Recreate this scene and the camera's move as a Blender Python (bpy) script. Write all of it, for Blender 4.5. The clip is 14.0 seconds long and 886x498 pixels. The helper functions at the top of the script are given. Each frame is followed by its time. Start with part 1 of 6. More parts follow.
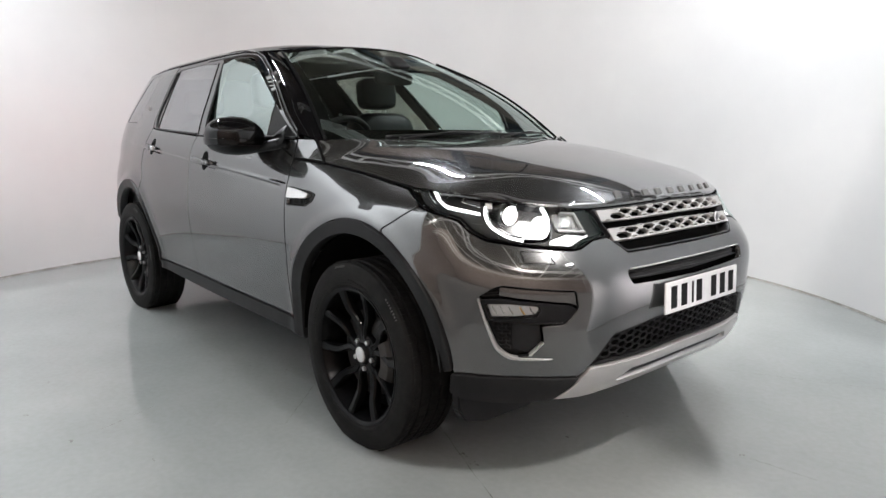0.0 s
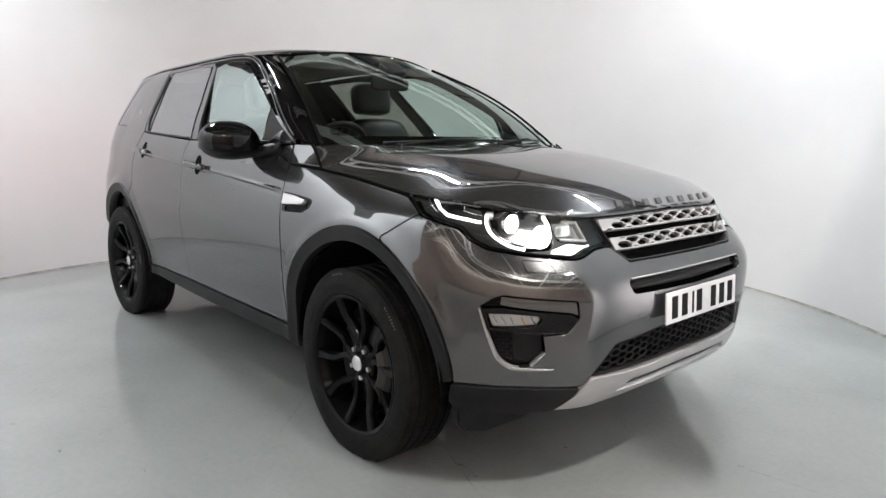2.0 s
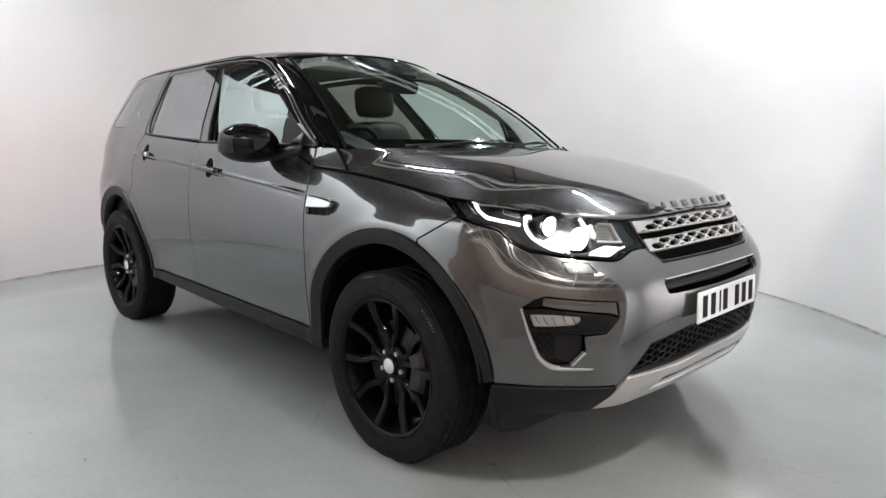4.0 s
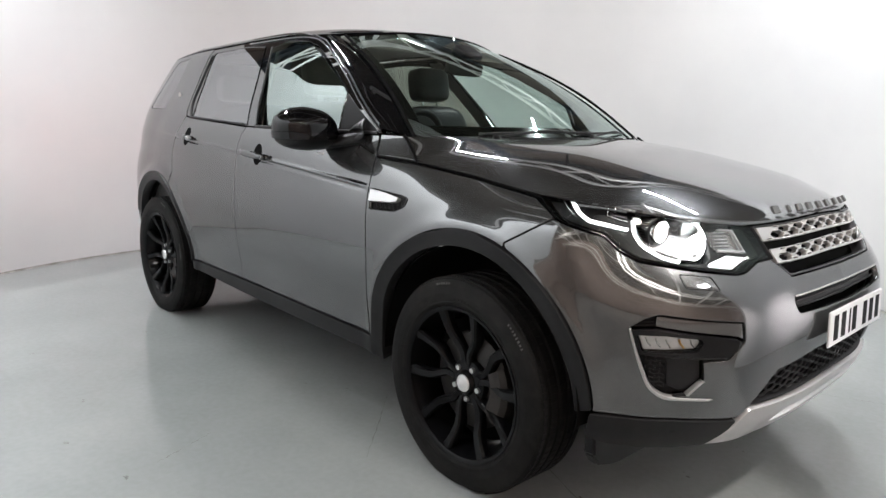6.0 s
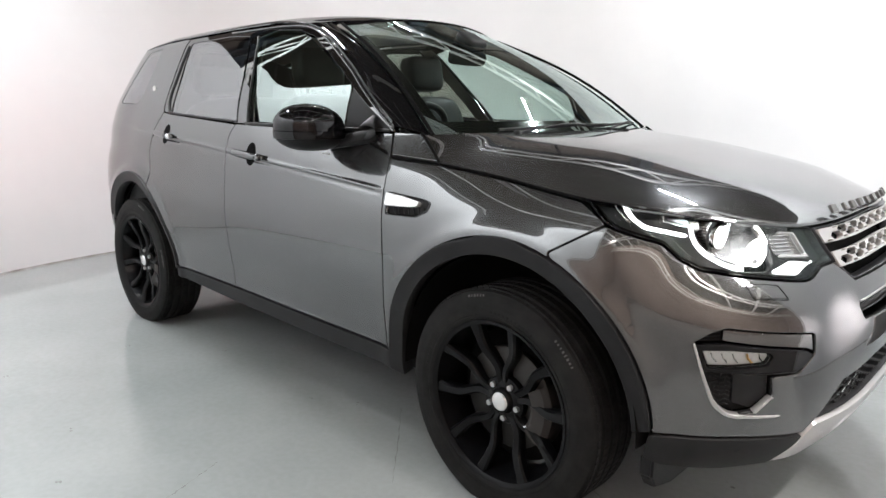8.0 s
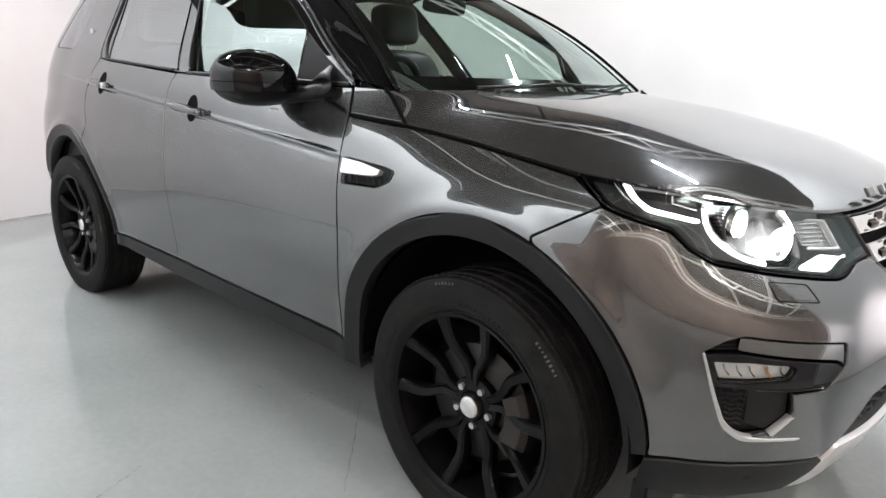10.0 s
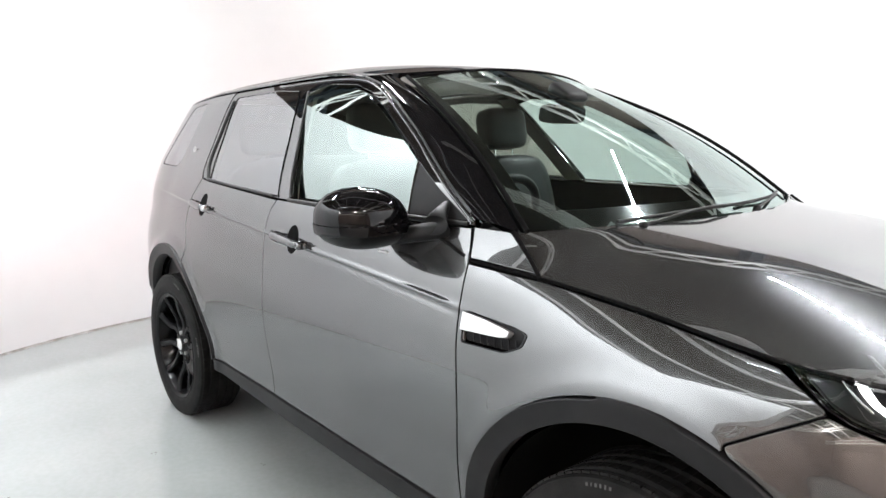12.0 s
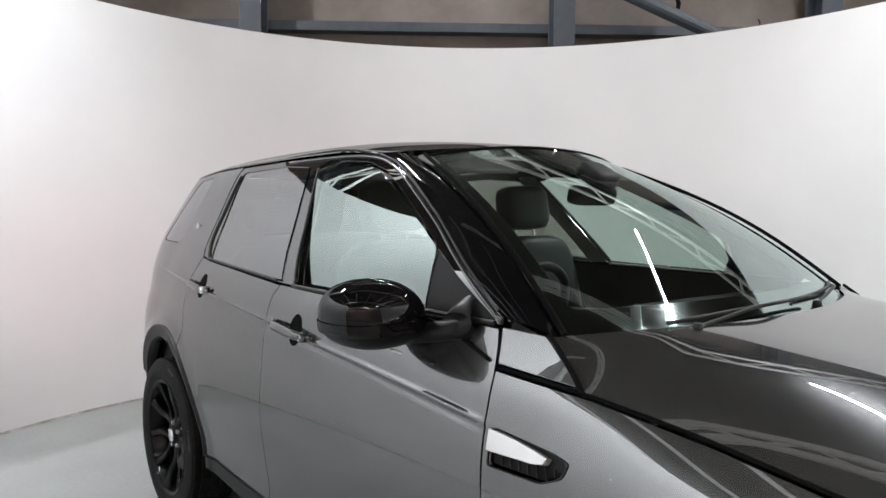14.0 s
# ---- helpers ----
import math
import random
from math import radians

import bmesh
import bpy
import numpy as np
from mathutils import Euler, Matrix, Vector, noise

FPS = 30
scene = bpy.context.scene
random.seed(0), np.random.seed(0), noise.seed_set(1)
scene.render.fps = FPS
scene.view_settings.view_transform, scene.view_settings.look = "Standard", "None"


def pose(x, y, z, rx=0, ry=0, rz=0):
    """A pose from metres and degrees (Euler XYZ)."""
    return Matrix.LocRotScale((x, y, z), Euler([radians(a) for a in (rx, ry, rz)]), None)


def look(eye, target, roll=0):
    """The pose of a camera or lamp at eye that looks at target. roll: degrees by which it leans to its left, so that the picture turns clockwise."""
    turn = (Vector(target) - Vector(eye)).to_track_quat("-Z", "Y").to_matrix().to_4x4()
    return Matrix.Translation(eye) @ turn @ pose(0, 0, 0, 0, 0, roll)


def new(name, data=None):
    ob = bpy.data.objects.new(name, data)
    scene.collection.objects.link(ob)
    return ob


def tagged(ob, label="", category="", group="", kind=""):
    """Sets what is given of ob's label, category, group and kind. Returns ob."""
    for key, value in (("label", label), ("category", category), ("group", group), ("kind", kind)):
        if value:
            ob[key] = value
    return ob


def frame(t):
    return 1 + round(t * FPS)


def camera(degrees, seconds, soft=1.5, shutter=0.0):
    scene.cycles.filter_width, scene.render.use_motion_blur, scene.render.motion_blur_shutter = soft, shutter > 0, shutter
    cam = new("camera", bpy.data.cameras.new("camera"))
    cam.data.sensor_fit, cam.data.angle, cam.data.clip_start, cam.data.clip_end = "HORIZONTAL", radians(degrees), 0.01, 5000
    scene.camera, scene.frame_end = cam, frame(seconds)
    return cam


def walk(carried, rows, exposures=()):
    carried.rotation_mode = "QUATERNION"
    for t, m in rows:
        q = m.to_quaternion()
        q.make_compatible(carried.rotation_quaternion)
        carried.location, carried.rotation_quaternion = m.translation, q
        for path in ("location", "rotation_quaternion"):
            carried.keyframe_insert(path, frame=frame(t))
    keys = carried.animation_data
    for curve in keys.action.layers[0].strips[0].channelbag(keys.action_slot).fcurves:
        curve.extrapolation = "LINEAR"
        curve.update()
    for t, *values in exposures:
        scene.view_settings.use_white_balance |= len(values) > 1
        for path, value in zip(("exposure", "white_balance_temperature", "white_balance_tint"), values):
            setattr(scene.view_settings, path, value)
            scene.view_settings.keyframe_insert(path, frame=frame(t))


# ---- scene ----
from mathutils.geometry import delaunay_2d_cdt

cam = camera(67.0, 14.0)
PATH = [
    (0, (2.077, -2.307, 1.205), (0.593, -1.011, 0.857), -0.0),
    (0.5, (2.07, -2.278, 1.205), (0.589, -0.976, 0.87), 0.2),
    (1, (2.062, -2.275, 1.2), (0.578, -0.975, 0.869), 0.2),
    (1.5, (2.045, -2.299, 1.201), (0.561, -1.001, 0.866), 0.4),
    (2, (2.027, -2.321, 1.21), (0.566, -0.995, 0.878), 0.6),
    (2.5, (2.007, -2.345, 1.208), (0.568, -0.995, 0.88), 0.8),
    (5, (1.714, -2.574, 1.215), (0.329, -1.168, 0.889), 0.5),
    (5.5, (1.611, -2.557, 1.205), (0.186, -1.196, 0.859), 0.6),
    (6, (1.517, -2.445, 1.22), (0.081, -1.104, 0.85), 1.5),
    (6.5, (1.465, -2.377, 1.214), (0.017, -1.054, 0.823), 1.7),
    (7, (1.411, -2.372, 1.217), (-0.047, -1.069, 0.797), 1.8),
    (7.5, (1.306, -2.399, 1.262), (-0.11, -1.054, 0.832), 0.6),
    (8, (1.225, -2.467, 1.262), (-0.126, -1.052, 0.846), 0.5),
    (10.5, (1.009, -2.127, 1.212), (-0.271, -0.707, 0.626), 1.9),
    (11, (0.994, -2.093, 1.196), (-0.302, -0.735, 0.507), 0.9),
    (11.5, (0.886, -2.083, 1.335), (-0.541, -0.779, 0.823), -0.2),
    (12, (0.689, -2.027, 1.402), (-0.811, -0.744, 1.075), -0.2),
    (12.5, (0.526, -1.992, 1.415), (-1.024, -0.755, 1.156), 0.1),
    (13, (0.442, -1.937, 1.442), (-1.147, -0.747, 1.202), -1.2),
    (13.5, (0.447, -1.893, 1.486), (-1.1, -0.639, 1.303), -1.3),
    (14, (0.491, -1.901, 1.441), (-1.044, -0.625, 1.32), 0.4),
]
walk(cam, [(t, look(eye, target, roll)) for t, eye, target, roll in PATH],
     [(0, 0.08), (5, 0.06), (6.5, 0.16), (7.5, 0.4), (8, 0.42), (10.5, 0.55), (11, 0.76), (11.5, 0.85), (12, 0.83), (12.5, 0.56), (13, 0.33), (13.5, 0.14), (14, 0.05)])


# the light's colour and level, and the studio's sizes
WALL_R, WALL_H, WALL_C = 3.36, 2.86, (-1.4, 0.0)

world = bpy.data.worlds.new("world")
scene.world = world
world.use_nodes = True
world.node_tree.nodes["Background"].inputs["Color"].default_value = (0.5, 0.55, 0.6, 1)
world.node_tree.nodes["Background"].inputs["Strength"].default_value = 0.02


def lamp(name, at, target, sx, sy, watts, colour=(0.985, 0.985, 1.0)):
    data = bpy.data.lights.new(name, "AREA")
    data.shape, data.size, data.size_y, data.energy, data.color = "RECTANGLE", sx, sy, watts, colour
    ob = new(name, data)
    ob.matrix_world = look(at, target)
    return ob


# hanging strips over the curved wall: x, y, z, turn, tilt towards the middle (minus: towards the wall), power, length, width
LAMPS = [(-0.60, 3.75, 4.9, 62.0, 24.0, 1.0, 2.1, 0.035), (-4.05, 2.75, 4.9, 142.0, 40.0, 0.7, 1.2, 0.06), (-5.05, -1.05, 4.9, 196.0, 55.0, 1.5, 1.2, 0.08),
         # the three with minus tilt are added wall washers, kept out of reflections
         (-2.75, -2.20, 4.3, 237.0, -66.0, 2.8, 1.22, 0.33), (-0.85, -2.55, 4.3, 282.0, -66.0, 2.9, 1.22, 0.33), (0.45, 1.70, 4.3, 45.0, -66.0, 1.8, 1.22, 0.33),
         (4.4, -0.1, 5.0, 0.0, 40.0, 0.09, 0.5, 0.22)]
LAMP_W = 104.0



# the car's own dipped beams
for side in (-1, 1):
    data = bpy.data.lights.new("headlight_beam", "SPOT")
    data.energy, data.spot_size, data.spot_blend, data.shadow_soft_size, data.color = 120.0, radians(75), 0.8, 0.03, (1, 0.91, 0.93)
    new("headlight_beam", data).matrix_world = look((0.93, 0.62 * side, 0.90), (3.0, 0.75 * side, 0.50))


# ---- shape of the car: plan outline and inset tables ----
def spline(pts, n=24):
    """Catmull-Rom curve through the points, as a dense polyline."""
    p = [np.array(q, float) for q in pts]
    p = [2 * p[0] - p[1]] + p + [2 * p[-1] - p[-2]]
    out = []
    for i in range(1, len(p) - 2):
        for k in range(n):
            t = k / n
            out.append(0.5 * (2 * p[i] + (p[i + 1] - p[i - 1]) * t + (2 * p[i - 1] - 5 * p[i] + 4 * p[i + 1] - p[i + 2]) * t**2 + (3 * p[i] - p[i - 1] - 3 * p[i + 1] + p[i + 2]) * t**3))
    out.append(p[-2])
    return np.array(out)


OUTLINE = [(0.884, 0), (0.876, 0.26), (0.843, 0.45), (0.788, 0.60), (0.690, 0.742), (0.56, 0.838), (0.40, 0.902), (0.2, 0.925), (-0.4, 0.937),
           (-1.4, 0.945), (-2.3, 0.935), (-2.9, 0.905), (-3.3, 0.84), (-3.55, 0.70), (-3.66, 0.4), (-3.68, 0)]
PLAN = spline(OUTLINE, 240)
ARC = np.r_[0, np.cumsum(np.linalg.norm(np.diff(PLAN, axis=0), axis=1))]
KNOT = ARC[::240]
_t = np.gradient(PLAN, axis=0)
_t /= np.linalg.norm(_t, axis=1)[:, None]
OUTWARD = np.stack([_t[:, 1], -_t[:, 0]], 1)  # outward in plan, for y > 0
OUTWARD[0] = (1, 0)
# the corner's outward way must point away from the middle
if OUTWARD[len(OUTWARD) // 2][1] < 0:
    OUTWARD = -OUTWARD
    OUTWARD[0] = (1, 0)

ZS = [0.20, 0.28, 0.34, 0.40, 0.48, 0.56, 0.65, 0.70, 0.745, 0.81, 0.87, 0.92, 0.96, 1.0, 1.05, 1.10, 1.18, 1.26, 1.40, 1.52, 1.60, 1.68]
F0 = [0.26, 0.12, 0.07, 0.04, 0.03, 0.02, 0.008, 0.012, 0.04, 0.066, 0.10, 0.125, 0.145, 0.16, 0.21, 0.30, 0.45, 0.6, 0.8, 1.0, 1.1, 1.2]
F1 = [0.24, 0.11, 0.06, 0.035, 0.02, 0.008, 0.0, 0.003, 0.018, 0.055, 0.10, 0.125, 0.15, 0.175, 0.22, 0.30, 0.45, 0.6, 0.8, 1.0, 1.1, 1.2]
C1 = [0.20, 0.08, 0.045, 0.03, 0.012, 0.004, 0.0, 0.0, 0.012, 0.055, 0.105, 0.135, 0.16, 0.185, 0.22, 0.30, 0.45, 0.6, 0.8, 1.0, 1.1, 1.2]
C2 = [0.14, 0.05, 0.02, 0.01, 0.004, 0.0, 0.0, 0.0, 0.004, 0.03, 0.07, 0.105, 0.135, 0.165, 0.20, 0.26, 0.4, 0.5, 0.7, 0.9, 1.0, 1.1]
S0 = [0.10, 0.055, 0.03, 0.015, 0.006, 0.0, 0.0, 0.0, 0.0, 0.002, 0.008, 0.022, 0.042, 0.075, 0.125, 0.18, 0.26, 0.33, 0.5, 0.6, 0.7, 0.8]
S1 = [0.10, 0.055, 0.045, 0.045, 0.034, 0.018, 0.006, 0.003, 0.001, 0.003, 0.009, 0.020, 0.034, 0.048, 0.068, 0.096, 0.132, 0.150, 0.212, 0.285, 0.34, 0.42]
S2 = [0.10, 0.055, 0.045, 0.045, 0.040, 0.026, 0.012, 0.007, 0.003, 0.003, 0.008, 0.015, 0.020, 0.025, 0.034, 0.046, 0.078, 0.118, 0.205, 0.28, 0.335, 0.41]
S3 = [0.10, 0.055, 0.035, 0.025, 0.018, 0.010, 0.003, 0.001, 0.0, 0.003, 0.010, 0.018, 0.026, 0.034, 0.044, 0.056, 0.082, 0.116, 0.192, 0.264, 0.318, 0.39]
R1 = [0.16, 0.07, 0.04, 0.02, 0.01, 0.004, -0.004, -0.006, -0.008, -0.006, -0.002, 0.006, 0.014, 0.026, 0.034, 0.040, 0.062, 0.09, 0.165, 0.235, 0.285, 0.35]
TABLE = np.array([F0, F0, F1, C1, C1, C2, S0, S0, S1, S2, S2, S3, R1, R1, R1, R1])
_m = np.gradient(TABLE, ZS, axis=1)


def _column(z):
    """Insets of all outline knots at one height."""
    k = min(max(int(np.searchsorted(ZS, z)) - 1, 0), len(ZS) - 2)
    h = ZS[k + 1] - ZS[k]
    t = (z - ZS[k]) / h
    return (2 * t**3 - 3 * t**2 + 1) * TABLE[:, k] + (t**3 - 2 * t**2 + t) * h * _m[:, k] + (3 * t**2 - 2 * t**3) * TABLE[:, k + 1] + (t**3 - t**2) * h * _m[:, k + 1]


def _blur(a, sigma, axis):
    """Gaussian smoothing along one axis, the ends carried on straight."""
    r = int(3 * sigma)
    w = np.exp(-0.5 * (np.arange(-r, r + 1) / sigma) ** 2)
    a = np.moveaxis(a, axis, 0)
    head, tail = 2 * a[:1] - a[r:0:-1], 2 * a[-1:] - a[-2:-r - 2:-1]
    full = np.concatenate([head, a, tail])
    return np.moveaxis(sum(w[i] / w.sum() * full[i:i + len(a)] for i in range(2 * r + 1)), 0, axis)


# the insets as one smooth even grid over run and height
GS, GZ = 0.02, 0.01
S_GRID, Z_GRID = np.arange(0, KNOT[-1] + GS, GS), np.arange(ZS[0], ZS[-1] + GZ, GZ)
_raw = np.array([_column(min(z, ZS[-1])) for z in Z_GRID])
GRID = np.array([np.interp(S_GRID, KNOT, row) for row in _raw]).T
GRID = _blur(np.concatenate([GRID[:0:-1], GRID]), 2.6, 0)[len(GRID) - 1:]
GRID = _blur(GRID, 1.8, 1)


def _weights(t):
    return np.array([-t**3 + 3 * t**2 - 3 * t + 1, 3 * t**3 - 6 * t**2 + 4, -3 * t**3 + 3 * t**2 + 3 * t + 1, t**3]) / 6


def crease(s):
    """Height of the flank's upper crease."""
    d = s - 2.09
    return 0.972 + 0.085 * d - 0.007 * d * d


def inset(s, z):
    z = min(max(z, ZS[0]), ZS[-1])
    fs, fz = min(s / GS, len(S_GRID) - 1.001), min((z - ZS[0]) / GZ, len(Z_GRID) - 1.001)
    i, j = int(fs), int(fz)
    si = np.abs(np.clip(np.arange(i - 1, i + 3), -1, len(S_GRID) - 1))
    zi = np.clip(np.arange(j - 1, j + 3), 0, len(Z_GRID) - 1)
    base = _weights(fs - i) @ GRID[np.ix_(si, zi)] @ _weights(fz - j)
    ridge = 0.0
    if 2.05 < s < 4.7:
        f = min(1.0, (s - 2.05) / 0.10, (4.7 - s) / 0.4)
        d = z - crease(s)
        ridge = f * (0.0042 * math.exp(-((d / 0.0065) ** 2)) - 0.0024 * math.exp(-(((d + 0.014) / 0.0075) ** 2)))
    if z < 1.0 and 0.9 < s < 4.95:
        r = math.hypot(s - (1.545 if s < 2.9 else 4.285), z - 0.37)
        ridge += 0.011 * math.exp(-(((r - 0.515) / 0.040) ** 2))
    return base - ridge


def skin(s, z, out=0.0):
    """A point of the body's upright skin: s metres along the plan outline from the nose (minus: left side), z high, raised by out."""
    a = abs(s)
    d = inset(a, z) - out
    x, y = np.interp(a, ARC, PLAN[:, 0]), np.interp(a, ARC, PLAN[:, 1])
    nx, ny = np.interp(a, ARC, OUTWARD[:, 0]), np.interp(a, ARC, OUTWARD[:, 1])
    return np.array([x - nx * d, (1 if s < 0 else -1) * (y - ny * d), z])


def s_at(x):
    """The run along the outline at which the flank lies at x."""
    return float(np.interp(-x, -PLAN[:, 0], ARC))


# ---- materials ----
def material(name, colour, rough=0.5, metal=0.0, spec=0.5, coat=0.0):
    m = bpy.data.materials.new(name)
    m.use_nodes = True
    b = m.node_tree.nodes["Principled BSDF"]
    b.inputs["Base Color"].default_value = (*colour, 1)
    b.inputs["Roughness"].default_value = rough
    b.inputs["Metallic"].default_value = metal
    b.inputs["Specular IOR Level"].default_value = spec
    b.inputs["Coat Weight"].default_value = coat
    b.inputs["Coat Roughness"].default_value = 0.02
    return m


def node(m, kind, **inputs):
    n = m.node_tree.nodes.new(kind)
    for key, value in inputs.items():
        n.inputs[key.replace("_", " ")].default_value = value
    return n


def link(m, a, b):
    m.node_tree.links.new(a, b)


def shader(m):
    return m.node_tree.nodes["Principled BSDF"]


def vary(m, scale, low, high, detail=6.0, target="Base Color", rough=0.6):
    """Noise between two colours or values, at a real-world size, into an input."""
    co = node(m, "ShaderNodeTexCoord")
    n = node(m, "ShaderNodeTexNoise", Scale=scale, Detail=detail, Roughness=rough)
    link(m, co.outputs["Object"], n.inputs["Vector"])
    r = node(m, "ShaderNodeValToRGB")
    r.color_ramp.elements[0].position, r.color_ramp.elements[1].position = 0.3, 0.7
    for e, v in zip(r.color_ramp.elements, (low, high)):
        e.color = (*v, 1) if isinstance(v, tuple) else (v, v, v, 1)
    link(m, n.outputs["Fac"], r.inputs["Fac"])
    link(m, r.outputs["Color"], shader(m).inputs[target])
    return r


def bumpy(m, scale, strength, distance=0.001, detail=4.0):
    co = node(m, "ShaderNodeTexCoord")
    n = node(m, "ShaderNodeTexNoise", Scale=scale, Detail=detail)
    link(m, co.outputs["Object"], n.inputs["Vector"])
    b = node(m, "ShaderNodeBump", Strength=strength, Distance=distance)
    link(m, n.outputs["Fac"], b.inputs["Height"])
    link(m, b.outputs["Normal"], shader(m).inputs["Normal"])


def glow(m, colour, strength):
    shader(m).inputs["Emission Color"].default_value = (*colour, 1)
    shader(m).inputs["Emission Strength"].default_value = strength
    if strength < 7:
        m.cycles.emission_sampling = "NONE"
    return m


def glass(name, tint, ior=1.75, sheen=(0.88, 1.0, 0.975)):
    m = bpy.data.materials.new(name)
    m.use_nodes = True
    t = m.node_tree
    t.nodes.clear()
    out, mix = t.nodes.new("ShaderNodeOutputMaterial"), t.nodes.new("ShaderNodeMixShader")
    clear, gloss, face = t.nodes.new("ShaderNodeBsdfTransparent"), t.nodes.new("ShaderNodeBsdfGlossy"), t.nodes.new("ShaderNodeLayerWeight")
    power, span = t.nodes.new("ShaderNodeMath"), t.nodes.new("ShaderNodeMapRange")
    power.operation = "POWER"
    power.inputs[1].default_value = 4.0
    span.inputs["To Min"].default_value = ((ior - 1) / (ior + 1)) ** 2
    clear.inputs["Color"].default_value = (*tint, 1)
    gloss.inputs["Roughness"].default_value = 0.005
    gloss.inputs["Color"].default_value = (*sheen, 1)
    face.inputs["Blend"].default_value = 0.5
    t.links.new(face.outputs["Facing"], power.inputs[0])
    t.links.new(power.outputs["Value"], span.inputs["Value"])
    t.links.new(span.outputs["Result"], mix.inputs["Fac"])
    t.links.new(clear.outputs["BSDF"], mix.inputs[1])
    t.links.new(gloss.outputs["BSDF"], mix.inputs[2])
    t.links.new(mix.outputs["Shader"], out.inputs["Surface"])
    return m


paint = material("grey_metallic_paint", (0.086, 0.0876, 0.0892), 0.28, 0.74, 0.5, 1.0)
shader(paint).inputs["Specular Tint"].default_value = (0.35, 0.35, 0.36, 1)
_co = node(paint, "ShaderNodeTexCoord")
_fl = node(paint, "ShaderNodeTexNoise", Scale=2.2, Detail=4.0)
link(paint, _co.outputs["Object"], _fl.inputs["Vector"])
_rr = node(paint, "ShaderNodeMapRange", From_Min=0.3, From_Max=0.7, To_Min=0.215, To_Max=0.245)
link(paint, _fl.outputs["Fac"], _rr.inputs["Value"])
link(paint, _rr.outputs["Result"], shader(paint).inputs["Roughness"])
shader(paint).inputs["Coat IOR"].default_value = 1.88
shader(paint).inputs["Specular IOR Level"].default_value = 0.0
shader(paint).inputs["Coat Roughness"].default_value = 0.006
gloss_black = material("gloss_black", (0.005, 0.005, 0.006), 0.3, 0.0, 0.0, 0.65)
pillar_black = material("gloss_black_pillar", (0.006, 0.006, 0.007), 0.3, 0.0, 0.0, 1.0)
shader(pillar_black).inputs["Coat IOR"].default_value = 2.1
lamp_black = material("lamp_black", (0.008, 0.008, 0.009), 0.35, 0.0, 0.25)
trim_black = material("black_plastic_trim", (0.010, 0.010, 0.011), 0.45, 0.0, 0.16)
vary(trim_black, 9, (0.013, 0.013, 0.014), (0.020, 0.020, 0.021))
bumpy(trim_black, 700, 0.15)
mirror_black = material("mirror_plastic", (0.006, 0.006, 0.0065), 0.4, 0.0, 0.2)
bumpy(mirror_black, 600, 0.1)
# near-black, mostly standing in for the shade in gaps, recesses and openings
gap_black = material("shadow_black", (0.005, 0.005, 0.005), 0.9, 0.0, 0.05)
seal_black = material("rubber_seal", (0.012, 0.012, 0.012), 0.55)
silver = material("satin_silver", (0.56, 0.55, 0.545), 0.32, 0.68)
vary(silver, 30, 0.28, 0.38, target="Roughness")
badge_silver = material("dull_silver", (0.16, 0.158, 0.155), 0.35, 0.8)
bright = material("bright_silver", (0.78, 0.78, 0.78), 0.26, 0.55)
chrome = material("chrome", (0.75, 0.75, 0.75), 0.08, 1.0)
rubber = material("tyre_rubber", (0.018, 0.018, 0.018), 0.62, 0.0, 0.07)
vary(rubber, 22, (0.009, 0.009, 0.009), (0.018, 0.0175, 0.017))
bumpy(rubber, 260, 0.25)
worn_rubber = material("scuffed_rubber", (0.10, 0.10, 0.097), 0.6, 0.0, 0.2)
rim_black = material("gloss_black_alloy", (0.004, 0.004, 0.0045), 0.30, 0.0, 0.06, 0.2)
steel = material("brake_steel", (0.05, 0.048, 0.046), 0.5, 0.9)
nut_steel = material("nut_steel", (0.55, 0.55, 0.55), 0.35, 0.7)
rust = material("cast_iron", (0.022, 0.018, 0.016), 0.75)
clear_glass = glass("green_tinted_glass", (0.72, 0.83, 0.79))
side_glass = glass("reflective_green_glass", (0.55, 0.68, 0.63), 3.1)
dark_glass = glass("privacy_glass", (0.40, 0.42, 0.37), 2.4, (0.97, 0.97, 1.0))
lens_glass = glass("clear_lens", (0.93, 0.94, 0.94), 1.4)
frit = material("black_frit", (0.004, 0.004, 0.004), 0.1, 0.0, 0.5)
leather = material("black_leather", (0.006, 0.0066, 0.0075), 0.45, 0.0, 0.3)
bumpy(leather, 300, 0.3)
cabin_dark = material("cabin_plastic", (0.010, 0.010, 0.010), 0.6, 0.0, 0.3)
cabin_pale = material("headlining", (0.22, 0.21, 0.19), 0.85)
lamp_inside = material("lamp_reflector", (0.5, 0.5, 0.5), 0.16, 0.9)
lamp_grey = material("lamp_bezel", (0.06, 0.06, 0.065), 0.3, 0.5)
drl_glow = glow(material("daytime_light", (1, 1, 1), 0.3), (1, 1, 1), 5.0)
beam_glow = glow(material("beam_light", (1, 1, 1), 0.3), (1, 0.99, 0.97), 6.0)
# reflector and bowl emit a little themselves, for the lamp's flare on them
lower_glow = glow(material("glowing_reflector", (0.9, 0.9, 0.9), 0.3), (1, 1, 1), 1.6)
bowl_glow = glow(material("glowing_bowl", (0.42, 0.42, 0.43), 0.22, 0.8), (1, 1, 1), 0.03)
tail_glow = glow(material("tail_light", (0.5, 0.02, 0.02), 0.3), (1, 0.10, 0.07), 9.0)
plate_white = material("plate_white", (0.8, 0.8, 0.8), 0.4)
vary(plate_white, 40, (0.77, 0.77, 0.77), (0.83, 0.83, 0.83))
